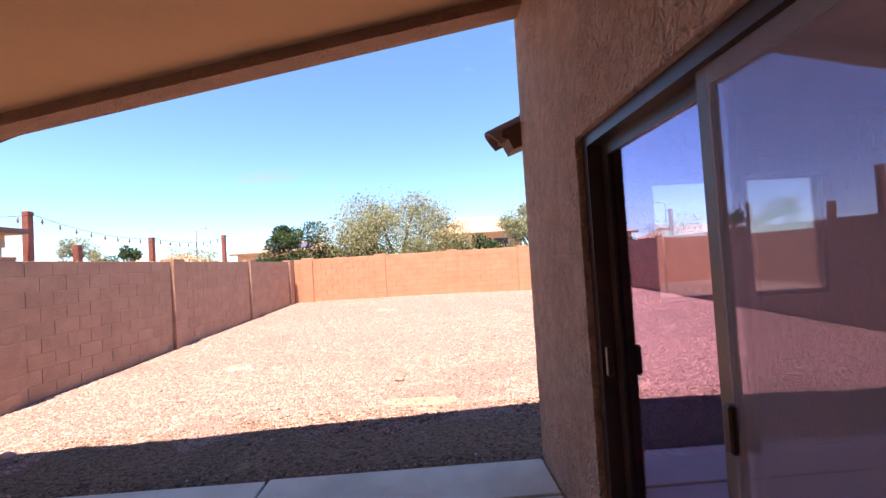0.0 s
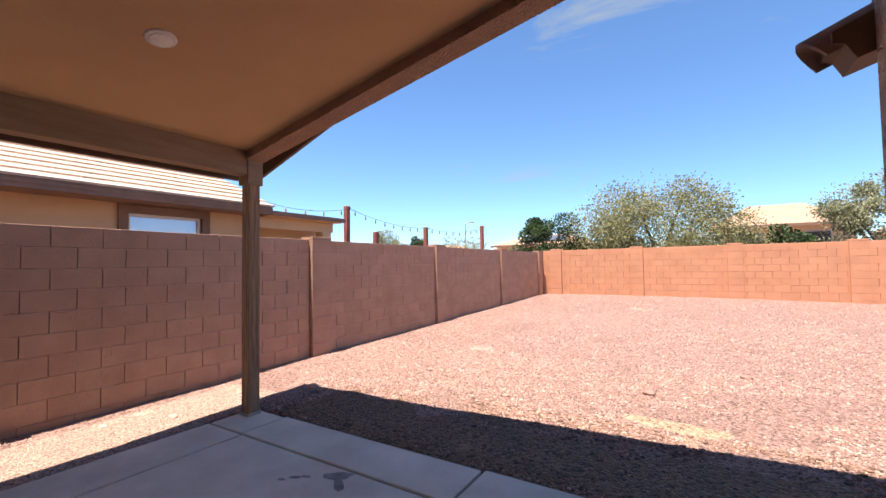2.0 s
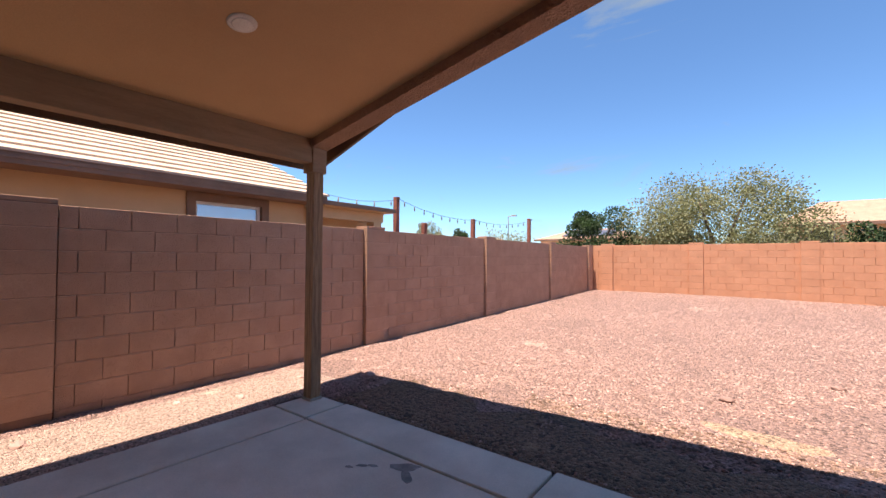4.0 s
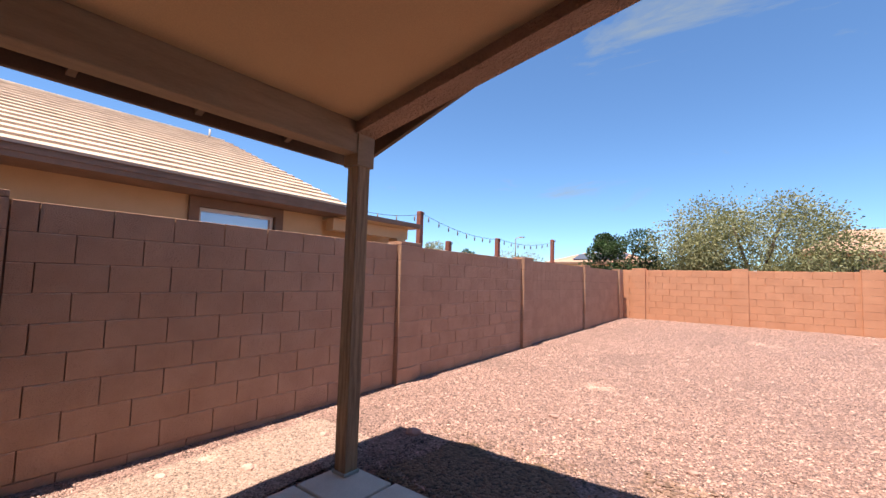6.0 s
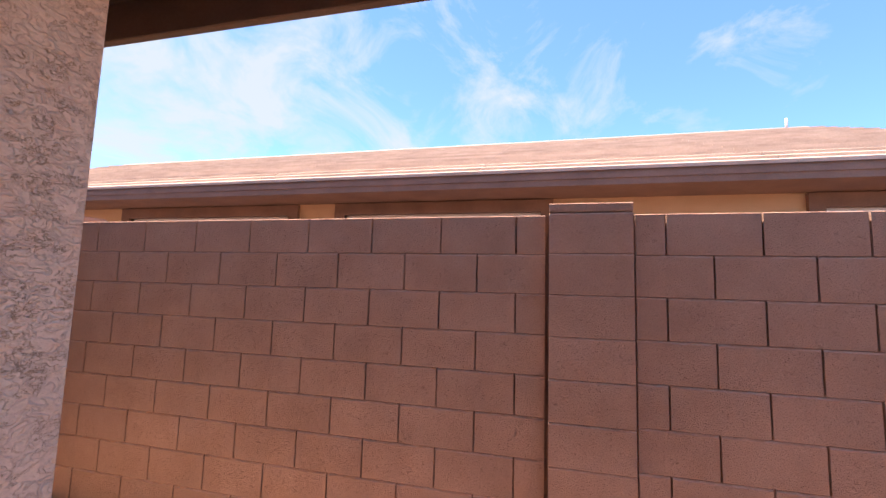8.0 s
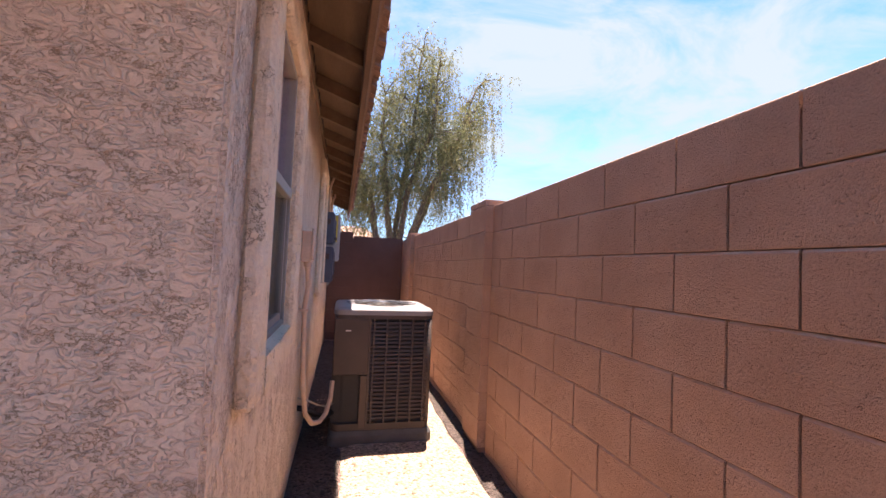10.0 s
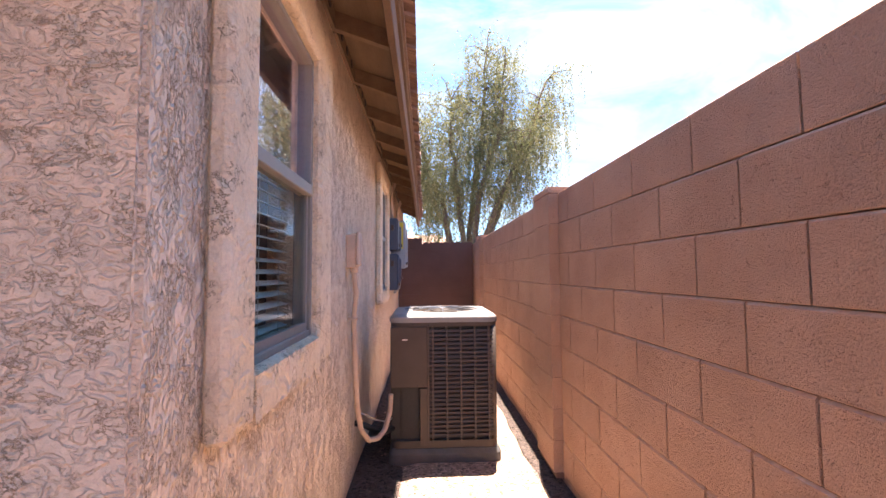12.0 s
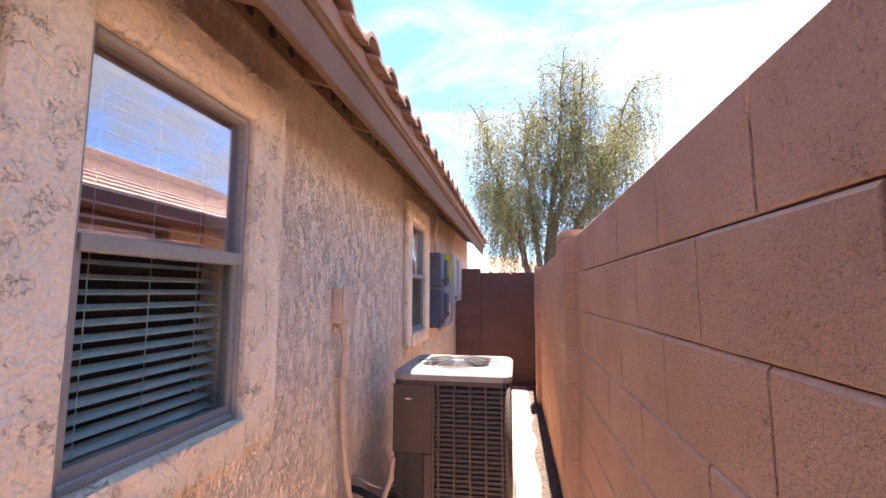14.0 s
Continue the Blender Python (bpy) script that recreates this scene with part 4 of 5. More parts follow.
for i in range(5):
    xx = AX0 + 0.06 + i * (PX - 0.04 - AX0 - 0.06) / 4
    bar("mullion", xx - 0.0065, xx + 0.0065, AY1 - 0.030, AY1 + 0.001, AZ0 + 0.05, AZ1 - 0.033, AC_PAINT, ac)
for i in range(9):
    yy = AY0 + 0.07 + i * (AY1 - AY0 - 0.14) / 8
    bar("mullion", AX0 + 0.004, AX0 + 0.024, yy - 0.006, yy + 0.006, AZ0 + 0.05, AZ1 - 0.033, AC_PAINT, ac)
for xa, ya in ((AX0 + 0.028, AY1 - 0.028), (AX0 + 0.03, AY0 + 0.03), (AX1 - 0.03, AY0 + 0.03)):
    bm = bmesh.new()
    tube(bm, [(xa, ya, AZ0 + 0.05), (xa, ya, AZ1 - 0.03)], 0.022, 12)
    part("corner_post", bm, AC_PAINT, ac)
bar("stile", PX - 0.014, PX, AY1 - 0.03, AY1 + 0.001, AZ0 + 0.05, AZ1 - 0.033, AC_PAINT, ac)
bm = bmesh.new()
lo, hi = rounded(bm, AX0 - 0.02, AX1 + 0.01, AY0 - 0.02, AY1 + 0.02, -0.10, 0.005, 0.05)
l2, h2 = rounded(bm, AX0 - 0.02, AX1 + 0.01, AY0 - 0.02, AY1 + 0.02, 0.005, 0.038, 0.05, taper=0.04)
bm.faces.new(lo[::-1]), bm.faces.new(h2)
padt = tagged(part("equipment_pad", bm, PAD), "grey moulded pad under the air conditioner", "pad")

# disconnect box and flexible conduit
jb = thing("disconnect_box", (SW, -2.19, 1.31), "tan painted electrical disconnect box on the wall", "electrical box")
bar("body", SW - 0.06, SW + 0.001, -2.255, -2.135, 1.31, 1.515, CONDUIT, jb, bevel=0.006)
bar("cover", SW - 0.078, SW - 0.061, -2.265, -2.125, 1.325, 1.53, CONDUIT, jb, bevel=0.006)
bm = bmesh.new()
tube(bm, [(SW - 0.04, -2.2, 1.31), (SW - 0.04, -2.2, 1.28)], [0.028, 0.024], 10)
part("fitting", bm, CONDUIT, jb)
bm = bmesh.new()
path = [(SW - 0.04, -2.2, 1.29), (SW - 0.05, -2.215, 1.15), (SW - 0.035, -2.225, 1.0), (SW - 0.04, -2.24, 0.7), (SW - 0.05, -2.27, 0.45), (SW - 0.07, -2.31, 0.28), (SW - 0.11, -2.38, 0.19), (SW - 0.16, -2.46, 0.17), (SW - 0.20, -2.53, 0.20), (SW - 0.23, -2.585, 0.30), (SW - 0.235, -2.61, 0.42)]
pts = []
for a, b in zip(path, path[1:]):
    for k in range(6):
        pts.append(Vector(a).lerp(Vector(b), k / 6))
pts.append(Vector(path[-1]))
tube(bm, pts, [0.0165 + 0.0015 * (i % 2) for i in range(len(pts))], 8)
part("flexible_conduit", bm, CONDUIT, jb, "tan flexible conduit looping to the air conditioner")
bar("strap", SW - 0.06, SW, -2.245, -2.205, 0.985, 1.0, CONDUIT, jb)
bar("tag", AX1 - 0.008, AX1 + 0.004, AY1 - 0.02, AY1 + 0.006, 0.27, 0.37, LAMP_WHITE, ac, "small pale service tag")

# refrigerant lines from the wall into the unit
for k, (r, dz, m_) in enumerate(((0.021, 0.0, CABLE), (0.007, 0.07, GALV))):
    bm = bmesh.new()
    tube(bm, [(SW + 0.01, -2.50, 0.26 + dz), (SW - 0.05, -2.50, 0.25 + dz), (SW - 0.13, -2.53, 0.20 + dz), (SW - 0.20, -2.57, 0.17 + dz), (SW - 0.255, -2.66, 0.17 + dz)], r, 8)
    tagged(part("refrigerant_line", bm, m_), ("black insulated" if k == 0 else "thin bare metal") + " refrigerant line between wall and air conditioner", "pipe")

# electrical service gear further along the side wall
def gear(ya, yb, z0, z1, depth, material, label, yellow=None):
    e = thing("electrical_panel", (SW, (ya + yb) / 2, z0), label, "electrical panel", "electrical gear on the side wall")
    bar("body", SW - depth, SW + 0.001, yb, ya, z0, z1, material, e, bevel=0.006)
    bar("cover", SW - depth - 0.012, SW - depth - 0.001, yb + 0.012, ya - 0.012, z0 + 0.015, z1 - 0.015, material, e, bevel=0.004)
    bar("latch", SW - depth - 0.03, SW - depth - 0.0125, (ya + yb) / 2 - 0.03, (ya + yb) / 2 + 0.03, z0 + 0.05, z0 + 0.09, BRONZE, e)
    bar("switch_handle", SW - depth * 0.7, SW - depth * 0.4, ya + 0.001, ya + 0.02, z1 - 0.16, z1 - 0.09, BRONZE, e)
    if yellow:
        bar("warning_label", SW - depth * 0.9, SW - depth * 0.12, ya + 0.001, ya + 0.003, z0 + yellow[0], z0 + yellow[1], YELLOW, e, "yellow warning label")
    return e


gear(-4.86, -5.16, 1.56, 1.97, 0.13, BOXGREY, "grey-blue steel electrical panel on the stucco wall")
gear(-4.86, -5.16, 1.06, 1.52, 0.13, BOXGREY, "grey-blue lower electrical panel on the stucco wall")
gear(-5.24, -5.46, 1.58, 1.92, 0.14, BOXGREY, "grey disconnect switch beside the panels")
gear(-5.24, -5.46, 1.14, 1.48, 0.14, BOXGREY, "grey lower disconnect switch beside the panels")
gear(-5.56, -5.86, 1.34, 2.02, 0.19, BOXLIGHT, "light grey meter box with yellow warning labels", (0.28, 0.66))
gear(-6.12, -6.42, 1.36, 1.98, 0.19, BOXLIGHT, "light grey meter box with a yellow warning label", (0.3, 0.58))
def pipe(points, r, material, label):
    bm = bmesh.new()
    tube(bm, points, r, 8)
    return tagged(part("conduit", bm, material), label, "conduit", "conduits on the side wall")


for yy, zt in ((-4.95, 2.40), (-5.06, 2.42), (-6.15, 2.38), (-6.32, 2.38)):
    zb = 1.97
    pipe([(SW - 0.05, yy, zb), (SW - 0.05, yy, zt - 0.15), (SW - 0.07, yy + 0.03, zt - 0.06), (SW - 0.10, yy + 0.06, zt + 0.02)], 0.014, CONDUIT, "thin tan conduit rising to the eave")
for k, yy in enumerate((-5.62, -5.72, -6.2, -6.3)):
    pipe([(SW - 0.08, yy, 1.35), (SW - 0.08, yy, 1.16), (SW - 0.08, yy + 0.06, 1.08), (SW - 0.08, yy + 0.2, 1.04), (SW - 0.08, -5.1, 1.02)], 0.015, PVC, "grey conduit looping under the meter boxes")

# ---------------------------------------------------------------- block walls
BL, BH, J, JB = 0.406, 0.203, 0.0046, 0.0018
TOPZ = 1.803
FACE, DEEP = -5.0, 0.15


def block_mesh(name, length, depth, height=BH, material=BLOCK, chip=0.008):
    """A block lying along y, its face at x = 0, its south top edge at the origin, with a chamfered top edge coloured
    paler, as if catching light.
    """
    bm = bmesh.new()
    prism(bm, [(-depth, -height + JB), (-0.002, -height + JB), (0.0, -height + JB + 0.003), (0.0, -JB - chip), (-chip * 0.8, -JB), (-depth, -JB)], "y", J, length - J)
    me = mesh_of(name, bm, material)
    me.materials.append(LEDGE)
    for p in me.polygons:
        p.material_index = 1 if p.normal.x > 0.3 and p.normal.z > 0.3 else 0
    return me


cache = {}


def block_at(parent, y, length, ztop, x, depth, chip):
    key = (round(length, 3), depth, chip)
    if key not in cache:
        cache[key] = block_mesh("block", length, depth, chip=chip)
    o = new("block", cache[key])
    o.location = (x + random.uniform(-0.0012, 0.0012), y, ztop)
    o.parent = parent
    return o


PILLARS = [-6.32, -2.72, 0.875, 4.89, 8.46, 12.05, 15.40]
PW, PROUD = 0.40, 0.06
bm = box(bmesh.new(), FACE - DEEP + 0.01, FACE - 0.018, -7.4, 16.15, -0.3, TOPZ - 0.0025)
wall_w = setting("wall_west", bm, MORTAR, "painted brown concrete block garden wall with block pillars", "garden wall")
rest = bmesh.new()


def courses(a, b, phase, as_parts):
    for c in range(10):
        zt = TOPZ - BH * c
        first = a + phase + (BH if c % 2 else 0)
        while first > a + 0.05:
            first -= BL
        cuts = [a]
        v = first + BL if first + BL > a + 0.05 else first + 2 * BL
        while v < b - 0.04:
            cuts.append(v)
            v += BL
        cuts.append(b)
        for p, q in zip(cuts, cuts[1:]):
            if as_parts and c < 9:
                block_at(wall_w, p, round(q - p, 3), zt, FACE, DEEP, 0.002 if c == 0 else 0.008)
            else:
                bx = FACE + random.uniform(-0.0012, 0.0012)
                box(rest, bx - DEEP, bx, p + J, q - J, zt - BH + JB, zt - JB)


courses(-7.3, PILLARS[0], 0.15, False)
for i, s in enumerate(PILLARS):
    a = s + PW + 0.010
    b = PILLARS[i + 1] - 0.010 if i + 1 < len(PILLARS) else 16.0
    courses(a, b, 0.18 if i == 1 else 0.14, i in (0, 1, 2, 3))
me = mesh_of("block_courses", rest, BLOCK)
ob = tagged(new("block_courses", me), kind="stuff")
ob.parent = wall_w
PTOP = 1.852
for s in PILLARS:
    pil = part("pillar", box(bmesh.new(), FACE - DEEP - 0.05, FACE + PROUD - 0.016, s + 0.006, s + PW - 0.006, -0.3, PTOP - 0.01), MORTAR, wall_w)
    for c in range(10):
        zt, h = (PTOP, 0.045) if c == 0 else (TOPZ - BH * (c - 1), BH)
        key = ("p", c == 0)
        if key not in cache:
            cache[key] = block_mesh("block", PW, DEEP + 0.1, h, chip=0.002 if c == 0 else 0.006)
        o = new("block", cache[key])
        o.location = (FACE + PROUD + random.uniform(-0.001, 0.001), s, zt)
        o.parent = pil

# north wall of the yard, facing the sun
NY, NTOP = 16.0, 1.86
bm = box(bmesh.new(), -4.99, 12.0, NY + 0.02, NY + DEEP - 0.01, -0.3, NTOP - 0.006)
wall_n = setting("wall_yard_north", bm, BLOCK_SUN, "sunlit orange-brown concrete block garden wall", "garden wall")
rest = bmesh.new()
NP = [-4.68, -1.92, 0.83, 3.58, 6.33, 9.08]
for c in range(10):
    zt = NTOP - 0.01 - BH * c
    x = -4.99 - (BH if c % 2 else 0)
    while x < 12:
        dy = random.uniform(-0.0012, 0.0012)
        xa, xb = max(x, -4.995), min(x + BL, 12)
        if x < 5.0 and c < 9:
            key = ("n", round(xb - xa, 3))
            if key not in cache:
                cache[key] = mesh_of("block", box(bmesh.new(), J, xb - xa - J, 0, DEEP, -BH + JB, -JB, 0.004), BLOCK_SUN)
            o = new("block", cache[key])
            o.location = (xa, NY + dy, zt)
            o.parent = wall_n
        else:
            box(rest, xa + J, xb - J, NY + dy, NY + DEEP + dy, zt - BH + JB, zt - JB)
        x += BL
ob = tagged(new("block_courses", mesh_of("block_courses", rest, BLOCK_SUN)), kind="stuff")
ob.parent = wall_n
for s in NP:
    pil = part("pillar", box(bmesh.new(), s + 0.006, s + PW - 0.006, NY - PROUD + 0.018, NY + DEEP + 0.05, -0.3, NTOP + 0.04), MORTAR, wall_n)
    for c in range(10):
        zt, h = (NTOP + 0.048, 0.05) if c == 0 else (NTOP - 0.005 - BH * (c - 1), BH)
        bar("block", s, s + PW, NY - PROUD, NY + DEEP + 0.06, zt - h + JB, zt - JB, BLOCK_SUN, pil, bevel=0.004)
# east wall that closes the yard
bm = box(bmesh.new(), 12.0, 12.15, 3.0, 16.2, -0.3, 1.8)
setting("wall_yard_east", bm, BLOCK, "brown concrete block garden wall", "garden wall")
# return wall across the side yard
RW = -7.2
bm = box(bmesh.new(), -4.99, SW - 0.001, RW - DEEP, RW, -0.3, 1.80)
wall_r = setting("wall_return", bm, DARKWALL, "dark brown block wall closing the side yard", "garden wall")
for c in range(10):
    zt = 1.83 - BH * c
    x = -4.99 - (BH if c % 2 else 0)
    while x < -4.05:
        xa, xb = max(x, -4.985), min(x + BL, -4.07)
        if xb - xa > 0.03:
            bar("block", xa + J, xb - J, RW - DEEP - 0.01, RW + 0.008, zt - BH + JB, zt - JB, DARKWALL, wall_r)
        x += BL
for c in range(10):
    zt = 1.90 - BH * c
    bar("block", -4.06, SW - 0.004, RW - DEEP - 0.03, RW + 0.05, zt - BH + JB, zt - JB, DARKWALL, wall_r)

# ---------------------------------------------------------------- neighbour's house
NS, NX, NZ = 0.422, -6.75, 2.53
nb = thing("neighbour_house", (-11, -2, 0), "single-storey cream stucco house with a pale tile roof", "house")
bm = holed(bmesh.new(), "x", -7.46, -7.3, -10.0, 5.35, -0.2, 2.45, [(-4.7, -2.22, 1.25, 2.26), (-1.46, 0.80, 1.25, 2.26), (3.32, 4.44, 1.25, 2.26)])
box(bm, -15.6, -7.46, 5.19, 5.349, -0.2, 2.45)
part("wall", bm, NB_STUCCO, nb)
bm = bmesh.new()
prism(bm, [(-15.9, 2.45), (-7.35, 2.45), (-11.6, 2.5 + NS * 4.8)], "y", 5.2, 5.34)
part("gable", bm, NB_STUCCO, nb)
rf = part("roof", prism(bmesh.new(), [(NX, NZ - 0.02), (-11.6, NZ - 0.02 + NS * 4.85), (-16.4, NZ), (-16.4, NZ - 0.12), (-11.6, NZ - 0.14 + NS * 4.85), (NX, NZ - 0.10)], "y", -10.4, 5.48), NB_TRIM, nb)
crs = 0.32
for i in range(16):
    x0 = NX + 0.03 - i * crs * 0.92
    x1 = x0 - crs
    if x1 < -11.62:
        break
    z0, z1 = NZ + NS * (NX - x0), NZ + NS * (NX - x1)
    n = 6
    for k in range(n):
        ya, yb = -10.45 + k * 15.97 / n, -10.45 + (k + 1) * 15.97 / n
        bm = bmesh.new()
        prism(bm, [(x0, z0 + 0.012), (x1, z1 - 0.002), (x1, z1 + 0.012), (x0, z0 + 0.045)], "y", ya + 0.002, yb - 0.002)
        part("tile_course", bm, NB_TILE, rf)
bm = bmesh.new()
yy = -10.4
tube(bm, [(-11.6, -10.45, NZ + NS * 4.85 - 0.03), (-11.6, 5.5, NZ + NS * 4.85 - 0.03)], 0.06, 8)
part("ridge_cap", bm, NB_TILE, rf)
bm = bmesh.new()
tube(bm, [(-11.45, 5.1, 4.4), (-11.45, 5.1, 4.72)], 0.024, 8)
part("vent_pipe", bm, PVC, rf)
bar("fascia", NX - 0.03, NX + 0.01, -10.4, 5.48, NZ - 0.135, NZ + 0.0, NB_TRIM, nb)
bar("gutter_lip", NX + 0.01, NX + 0.022, -10.4, 5.48, NZ - 0.075, NZ - 0.03, NB_TRIM, nb)
bar("soffit", -7.3, NX - 0.03, -10.4, 5.48, NZ - 0.13, NZ - 0.112, NB_TRIM, nb)
for ya, yb, split in ((-4.7, -2.22, (0.35, 0.65)), (-1.46, 0.80, (0.62,)), (3.32, 4.44, ())):
    w = thing("window", (-7.3, (ya + yb) / 2, 1.25), "", "")
    for k in ("label", "category"):
        if k in w:
            del w[k]
    w.parent = nb
    w.matrix_parent_inverse = nb.matrix_basis.inverted()

    def wpart(nm, x0, x1, y0, y1, z0, z1, m):
        o = part(nm, box(bmesh.new(), x0, x1, y0, y1, z0, z1), m)
        o.parent = w
        o.matrix_parent_inverse = Matrix.Translation(w.location).inverted()
        return o
    wpart("trim", -7.34, -7.25, ya - 0.13, yb + 0.13, 2.26, 2.39, NB_TRIM)
    wpart("trim", -7.34, -7.25, ya - 0.13, ya, 1.12, 2.26, NB_TRIM)
    wpart("trim", -7.34, -7.25, yb, yb + 0.13, 1.12, 2.26, NB_TRIM)
    wpart("frame", -7.38, -7.33, ya, yb, 2.21, 2.26, WHITE)
    wpart("frame", -7.38, -7.33, ya, ya + 0.05, 1.25, 2.21, WHITE)
    wpart("frame", -7.38, -7.33, yb - 0.05, yb, 1.25, 2.21, WHITE)
    for s in split:
        yc = ya + s * (yb - ya)
        wpart("mullion", -7.38, -7.335, yc - 0.03, yc + 0.03, 1.25, 2.21, WHITE)
    wpart("blind", -7.44, -7.43, ya, yb, 1.25, 2.26, BLIND)
    g = wpart("pane", -7.362, -7.358, ya + 0.05, yb - 0.05, 1.25, 2.21, PANE)
    g.visible_shadow = False
# its lower patio cover
cov = thing("patio_cover", (-8.5, 6.4, 0), "neighbour's low patio cover with brown fascia and cream post", "patio cover")
bar("roof", -11.5, -6.82, 5.5, 7.42, 2.40, 2.47, NB_TILE, cov)
bar("fascia", -6.82, -6.78, 5.485, 7.44, 2.39, 2.475, NB_TRIM, cov)
bar("soffit", -11.5, -6.83, 5.5, 7.40, 2.375, 2.395, NB_STUCCO, cov)
bar("back_wall", -7.76, -7.66, 5.36, 7.4, -0.1, 2.374, NB_STUCCO, cov)
bar("beam", -7.25, -7.05, 5.4, 7.3, 2.16, 2.37, NB_STUCCO, cov)
bar("post", -7.27, -7.03, 6.98, 7.22, -0.1, 2.16, NB_STUCCO, cov)

# string lights on rusty posts behind the wall
SP = [(-7.5, 8.2, 2.92), (-7.45, 11.7, 2.62), (-7.42, 15.7, 2.95), (-7.4, 9.2, 2.31)]
for x, y, z in SP:
    p = thing("light_post", (x, y, 0), "rusty brown square steel post carrying string lights", "post", "posts behind the garden wall")
    bar("shaft", x - 0.06, x + 0.06, y - 0.06, y + 0.06, -0.1, z, RUST, p, bevel=0.006)
    bm = bmesh.new()
    tube(bm, [(x + 0.06, y, z - 0.1), (x + 0.12, y, z - 0.08), (x + 0.12, y, z - 0.03)], 0.008, 6)
    part("hook", bm, CABLE, p)


def string(a, b, sag, count):
    a, b = Vector(a), Vector(b)
    s = thing("string_lights", a, "sagging black cable of outdoor string lights", "string lights", "string lights behind the wall")
    pts = []
    for i in range(25):
        t = i / 24
        p = a.lerp(b, t)
        p.z -= sag * 4 * t * (1 - t)
        pts.append(p)
    bm = bmesh.new()
    tube(bm, pts, 0.0055, 5)
    part("cable", bm, CABLE, s)
    for k in range(count):
        t = (k + 0.5) / count
        p = a.lerp(b, t)
        p.z -= sag * 4 * t * (1 - t)
        bm = bmesh.new()
        tube(bm, [p, p - Vector((0, 0, 0.05)), p - Vector((0, 0, 0.08)), p - Vector((0, 0, 0.13))], [0.012, 0.013, 0.022, 0.009], 7)
        part("bulb", bm, BULB, s)


string((-7.4, 8.2, 2.85), (-7.35, 11.7, 2.58), 0.14, 9)
string((-7.35, 11.7, 2.58), (-7.32, 15.7, 2.88), 0.16, 9)
string((-7.4, 8.2, 2.85), (-8.5, 5.2, 3.3), 0.3, 7)


# ---------------------------------------------------------------- trees
def leaf_quad(vs, fs, p, d, size, rng):
    d = d.normalized()
    u = d.cross(Vector((rng.uniform(-1, 1), rng.uniform(-1, 1), rng.uniform(-1, 1)))).normalized() * size * 0.32
    n = len(vs)
    vs += [p, p + d * size * 0.5 + u, p + d * size, p + d * size * 0.5 - u]
    fs.append((n, n + 1, n + 2, n + 3))


def leaves_part(name, vs, fs, material, parent):
    me = bpy.data.meshes.new(name)
    me.from_pydata(vs, [], fs)
    me.materials.append(material)
    o = new(name, me)
    o.parent = parent
    o.matrix_parent_inverse = parent.matrix_basis.inverted()
    return o


def shrub(at, rx, ry, h, low, material, count, size, label, name="tree", seed=1, lumps=26, stems=5, airy=0.0):
    """A broad crown of leafy lumps on several stems."""
    rng = random.Random(seed)
    t = thing(name, at, label, "tree")
    at = Vector(at)
    bm = bmesh.new()
    tips = []
    for k in range(lumps):
        a, el = rng.uniform(0, 6.283), rng.uniform(-0.2, 1.0)
        r = rng.uniform(0.45, 1.0)
        c = at + Vector((rx * r * math.cos(a) * math.cos(el), ry * r * math.sin(a) * math.cos(el), low + (h - low) * (0.12 + 0.8 * max(0, math.sin(el)) * rng.uniform(0.75, 1.08) + 0.1 * rng.random())))
        if k % 4 == 0:
            c.z = at.z + low + (h - low) * rng.uniform(0.05, 0.3)
        tips.append((c, rng.uniform(0.16, 0.34) * min(rx, h)))
    for k in range(stems):
        c, _ = tips[k * 3 % lumps]
        base = at + Vector((rng.uniform(-0.25, 0.25), rng.uniform(-0.25, 0.25), -0.15))
        mid = base.lerp(c, 0.5) + Vector((rng.uniform(-0.3, 0.3), rng.uniform(-0.3, 0.3), 0.3))
        tube(bm, [base, base.lerp(mid, 0.6), mid, mid.lerp(c, 0.6), c], [0.13, 0.1, 0.07, 0.045, 0.015], 7)
    part("trunk", bm, BARK, t)
    vs, fs = [], []
    for i in range(count):
        c, r = tips[rng.randrange(lumps)]
        d = Vector((rng.gauss(0, 1), rng.gauss(0, 1), rng.gauss(0, 1))).normalized()
        rr = r * rng.random() ** 0.4 * (1 + airy * rng.random() ** 3)
        p = c + Vector((d.x * rr * 1.15, d.y * rr * 1.15, d.z * rr * 0.85))
        leaf_quad(vs, fs, p, d + Vector((rng.uniform(-0.8, 0.8), rng.uniform(-0.8, 0.8), rng.uniform(-0.8, 0.3))), size * rng.uniform(0.6, 1.3), rng)
    leaves_part("crown", vs, fs, material, t)
    return t


shrub((-6.45, 21.0, 0.2), 2.05, 1.6, 4.0, 0.4, LEAF_DARK, 28000, 0.105, "dense dark green rounded tree behind the wall", seed=3)
shrub((-1.35, 21.5, 0.2), 3.9, 2.2, 4.95, 0.4, LEAF_OLIVE, 62000, 0.095, "broad olive-yellow blossoming tree behind the wall", seed=5, lumps=60, stems=14, airy=0.5)
shrub((5.9, 22.5, 0.2), 2.0, 1.8, 4.8, 0.4, LEAF_PALE, 30000, 0.09, "pale green airy tree behind the wall", seed=9, lumps=26, stems=7, airy=1.0)
shrub((3.2, 21.5, 0.2), 1.3, 1.0, 2.7, 0.3, LEAF_DARK, 3500, 0.15, "low green shrub behind the wall", "shrub", seed=12, lumps=16)
shrub((-24.1, 30, 0.2), 1.6, 1.5, 5.0, 0.5, LEAF_PALE, 7000, 0.13, "grey-green tree far behind the fence", seed=14)
